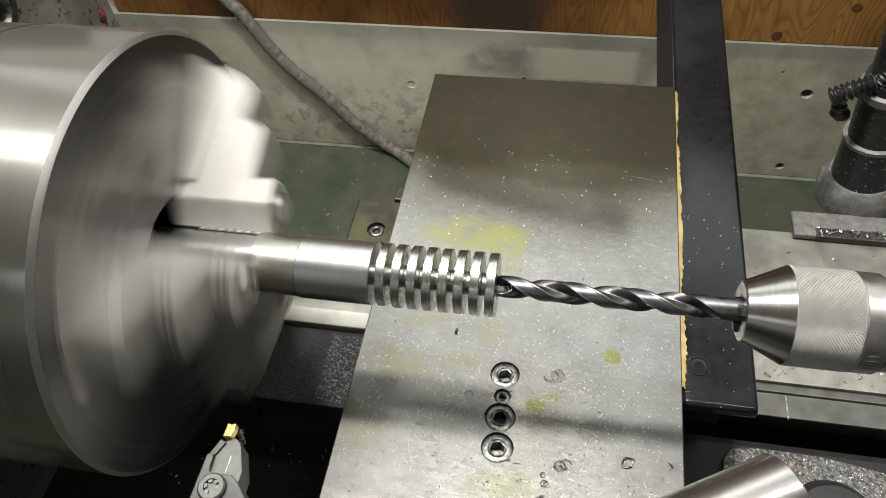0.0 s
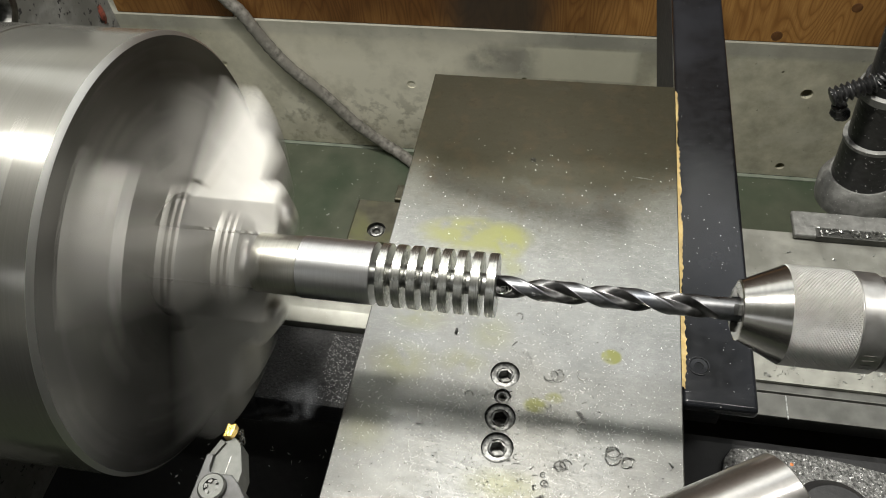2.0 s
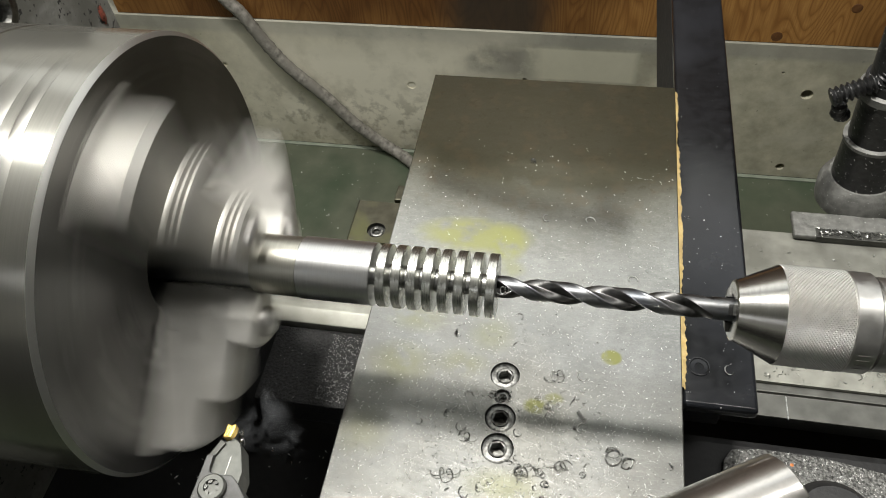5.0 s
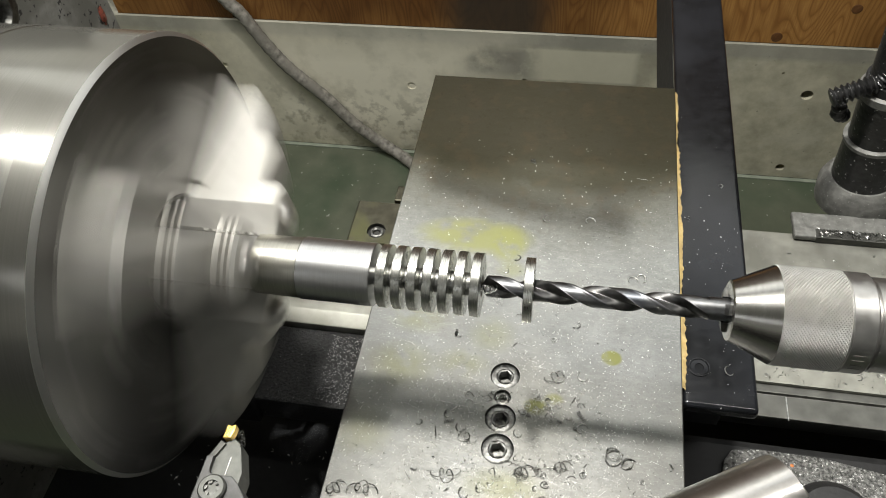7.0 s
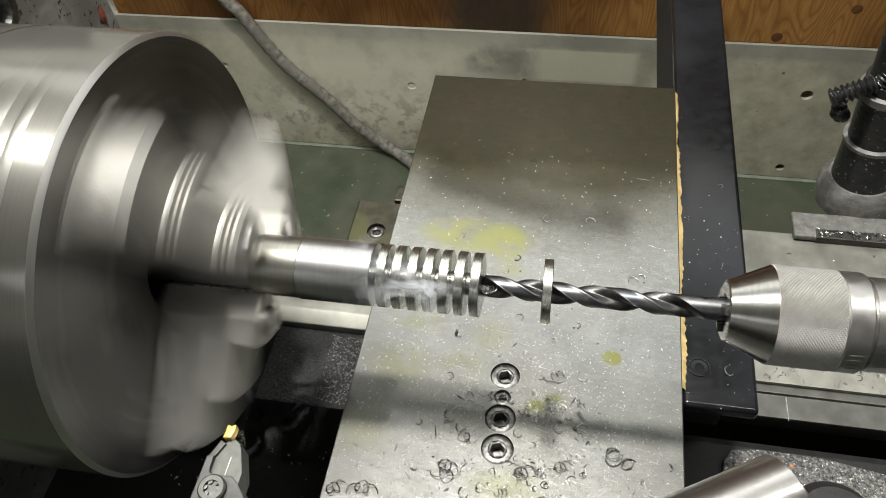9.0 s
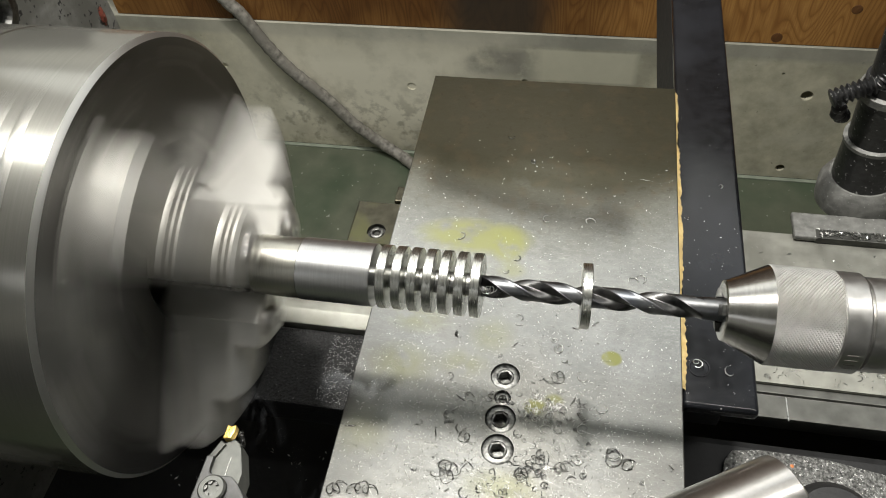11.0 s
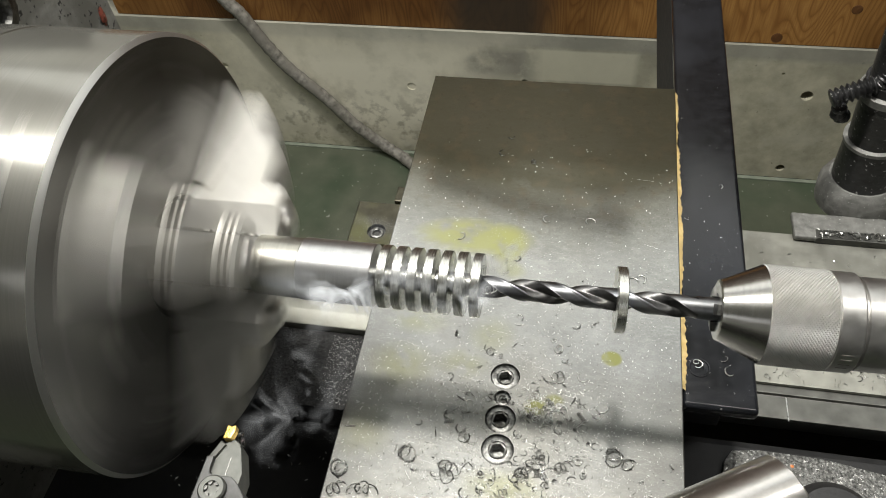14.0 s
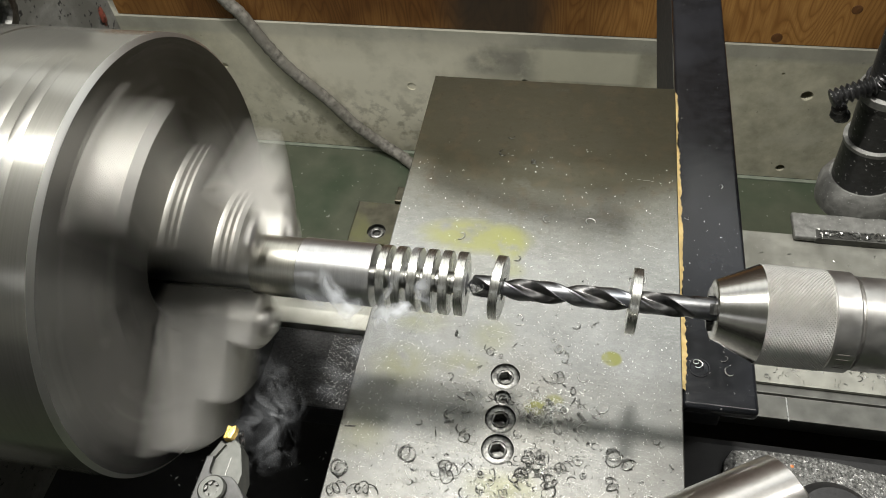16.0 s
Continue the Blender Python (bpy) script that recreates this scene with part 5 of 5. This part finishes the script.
def wisp(seed, length, width, strength):
    """A folded veil of smoke, thin towards its rims."""
    r = random.Random(seed)
    nu, nv, verts, dens, faces = 40, 12, [], [], []
    o = r.uniform(0, 50)
    for i in range(nu + 1):
        u = i / nu
        for j in range(nv + 1):
            v = j / nv * 2 - 1
            bend = 0.35 * width * math.sin(u * 7 + o) + 0.5 * width * noise.noise((u * 3, o, 0))
            verts.append((length * (u - 0.5), bend + width * v * (0.85 + 0.15 * math.sin(u * 5 + o)), 0.5 * width * noise.noise((u * 3, v, o))))
            dens.append(strength * math.sin(math.pi * u) ** 0.8 * (1 - v * v) ** 1.8)
    for i in range(nu):
        for j in range(nv):
            k = i * (nv + 1) + j
            faces.append((k, k + 1, k + nv + 2, k + nv + 1))
    me = bpy.data.meshes.new("smoke_wisp")
    me.from_pydata(verts, [], faces)
    a = me.attributes.new("veil", "FLOAT", "POINT")
    a.data.foreach_set("value", dens)
    for f in me.polygons:
        f.use_smooth = True
    me.materials.append(SMOKE)
    ob = tagged(new("smoke_wisp", me), "faint grey wisp of cutting oil smoke", "smoke", "smoke from the drilling")
    ob.visible_shadow = False
    return ob


SR = random.Random(8)
for i, born in enumerate((0.4, 1.9, 3.0, 6.0, 7.6, 8.4, 10.4, 11.4, 12.4, 13.2, 13.7, 14.1, 14.8, 15.3)):
    ob = wisp(i + 20, 0.075, 0.024, (1.4 if i % 3 == 2 or i in (10, 12) else 0.32) if born > 8 else 0.11)
    home = pose(-0.085, 0, A, 0, 0, 90)
    if i % 3 == 2 or i in (10, 12):       # clings to the grooves
        way = [(0.0, 0.158, -0.021, 0.022, 10), (0.6, 0.143, -0.026, 0.024, 25), (1.4, 0.118, -0.030, 0.020, 35), (1.9, 0.05, -0.010, 0.0, 60), (2.2, -0.085, 0.0, 0.0, 90)]
        gone = home
    else:
        way = [(0.0, 0.150, -0.012, -0.012, 15), (0.5, 0.115, -0.035, -0.03, 30), (1.2, 0.085, -0.05, -0.05, 60), (2.4, 0.066, -0.06, -0.045, 85), (4.0, 0.04, -0.055, -0.06, 110)]
        gone = pose(0.05, -0.03, A - 0.39, 0, 0, 110)
    dx, dy = SR.uniform(-0.012, 0.012), SR.uniform(-0.012, 0.012)
    rows = [(0, home)] + ([(born - 0.3, home)] if born > 0.35 else [])
    for t, x, y, z, a in way:
        if born + t < 15.95:
            rows.append((born + t, pose(x + dx, y + dy, A + z, 50, SR.uniform(-15, 15), a)))
    last = born + way[-1][0]
    if last + 2.5 < 16:
        rows += [(last + 2.5, gone), (16.0, gone)]
    else:
        rows.append((16.0, rows[-1][1]))
    DRIFTING.append((ob, rows))


# ---- motion ----
FEED = [(0, 0.0), (1, -0.00084), (2, -0.00168), (3, -0.00251), (4, -0.00335), (6.5, -0.00587), (7.5, -0.00671), (9, -0.00812), (11.5, -0.0098),
        (12.5, -0.01065), (13.5, -0.01149), (14.5, -0.01234), (15.5, -0.01318), (16.0, -0.01370)]
SPIN = 40.0        # degrees a frame
DRIFT = [(0, 56), (0.5, 80), (1, 101), (1.5, 127), (2, 154), (2.5, 180), (3, 204), (3.5, 251), (4, 250), (6.5, 254), (7, 276), (7.5, 313), (8, 327), (8.5, 353), (9, 377), (11.5, 386), (12, 417), (12.5, 440), (13, 461), (13.5, 487), (14, 512), (14.5, 540), (15, 569), (15.5, 591), (16, 612)]


def angle(t):
    return SPIN * t * FPS + float(np.interp(t, [a for a, b in DRIFT], [b for a, b in DRIFT]))


def motions():
    spin = [(k / FPS, pose(0, 0, A, angle(k / FPS))) for k in range(16 * FPS + 1)]
    walk(CHUCK, spin)
    walk(WORKPIECE, spin)
    walk(DRILLBIT, [(t, pose(0.3 + f, 0, A)) for t, f in FEED])
    walk(DCHUCK, [(t, pose(0.34 + f, 0, A)) for t, f in FEED])
    slide = [(5.4, RING_A_X, 0), (5.7, 0.1800, 3), (6.3, 0.1909, 0), (6.5, 0.1919, 0), (7, 0.1948, 1), (7.5, 0.1971, 1), (8, 0.1962, 2), (8.5, 0.201, 3), (9, 0.2045, 1),
             (9.2, 0.2056, 1), (10.3, 0.2170, 3), (11.5, 0.2289, 0), (12, 0.2318, 2), (12.5, 0.2367, 2), (13, 0.239, 3), (13.5, 0.2405, 4), (14, 0.2429, 2), (14.5, 0.2437, 1),
             (15, 0.2443, 1), (15.5, 0.2462, -4), (15.7, 0.2475, 0), (16, 0.2499, -5)]
    free = 5.4
    walk(RING_A, [(k / FPS, pose(RING_A_X, 0, A, angle(k / FPS))) for k in range(int(free * FPS))] + [(t, pose(x, 0, A, angle(free), 0, s)) for t, x, s in slide])
    walk(COLLAR_A, [(0, pose(XS + 7 * DX + 0.0017, 0, A)), (5.4, pose(XS + 7 * DX + 0.0017, 0, A)), (5.7, pose(XS + 7 * DX - 0.0035, 0, A)), (15.2, pose(XS + 7 * DX - 0.0035, 0, A)), (15.4, pose(XS + 6 * DX - 0.004, 0, A)), (16, pose(XS + 6 * DX - 0.004, 0, A))])
    free = 15.4
    slide = [(15.4, RING_B_X, 0), (15.5, RING_B_X + 0.0006, 3), (15.6, RING_B_X + 0.0032, -8), (15.7, RING_B_X + 0.0064, -4), (15.8, RING_B_X + 0.0083, -9), (15.9, RING_B_X + 0.0102, 0), (16, RING_B_X + 0.0115, -6)]
    walk(RING_B, [(k / FPS, pose(RING_B_X, 0, A, angle(k / FPS))) for k in range(int(free * FPS))] + [(t, pose(x, 0, A, angle(free), 0, s)) for t, x, s in slide])
    walk(COLLAR_B, [(0, pose(XS + 6 * DX + 0.0017, 0, A)), (15.4, pose(XS + 6 * DX + 0.0017, 0, A)), (15.5, pose(XS + 6 * DX - 0.0035, 0, A)), (16, pose(XS + 6 * DX - 0.0035, 0, A))])
    for ob, m, home, born in FLYING:
        # a chip leaves the hole and lands on the plate
        out = Matrix.Translation((0.170, -0.004, A + 0.004)) @ m.to_3x3().to_4x4()
        mid = Matrix.Translation((m.translation + out.translation) / 2 + Vector((0, 0, 0.025))) @ m.to_3x3().to_4x4()
        walk(ob, [(0, home), (born - 0.24, home), (born - 0.2, out), (born - 0.1, mid), (born, m), (16.0, m)])
    walk(MOUTH, [(t, pose(x, -0.0045, A + 0.0048, 52, 0, 35)) for t, x in ((0, 0.1815), (5.4, 0.1815), (6.0, 0.1735), (15.4, 0.1735), (15.6, 0.1665), (16.0, 0.1660))])
    for ob, rows in DRIFTING:
        walk(ob, rows)


motions()
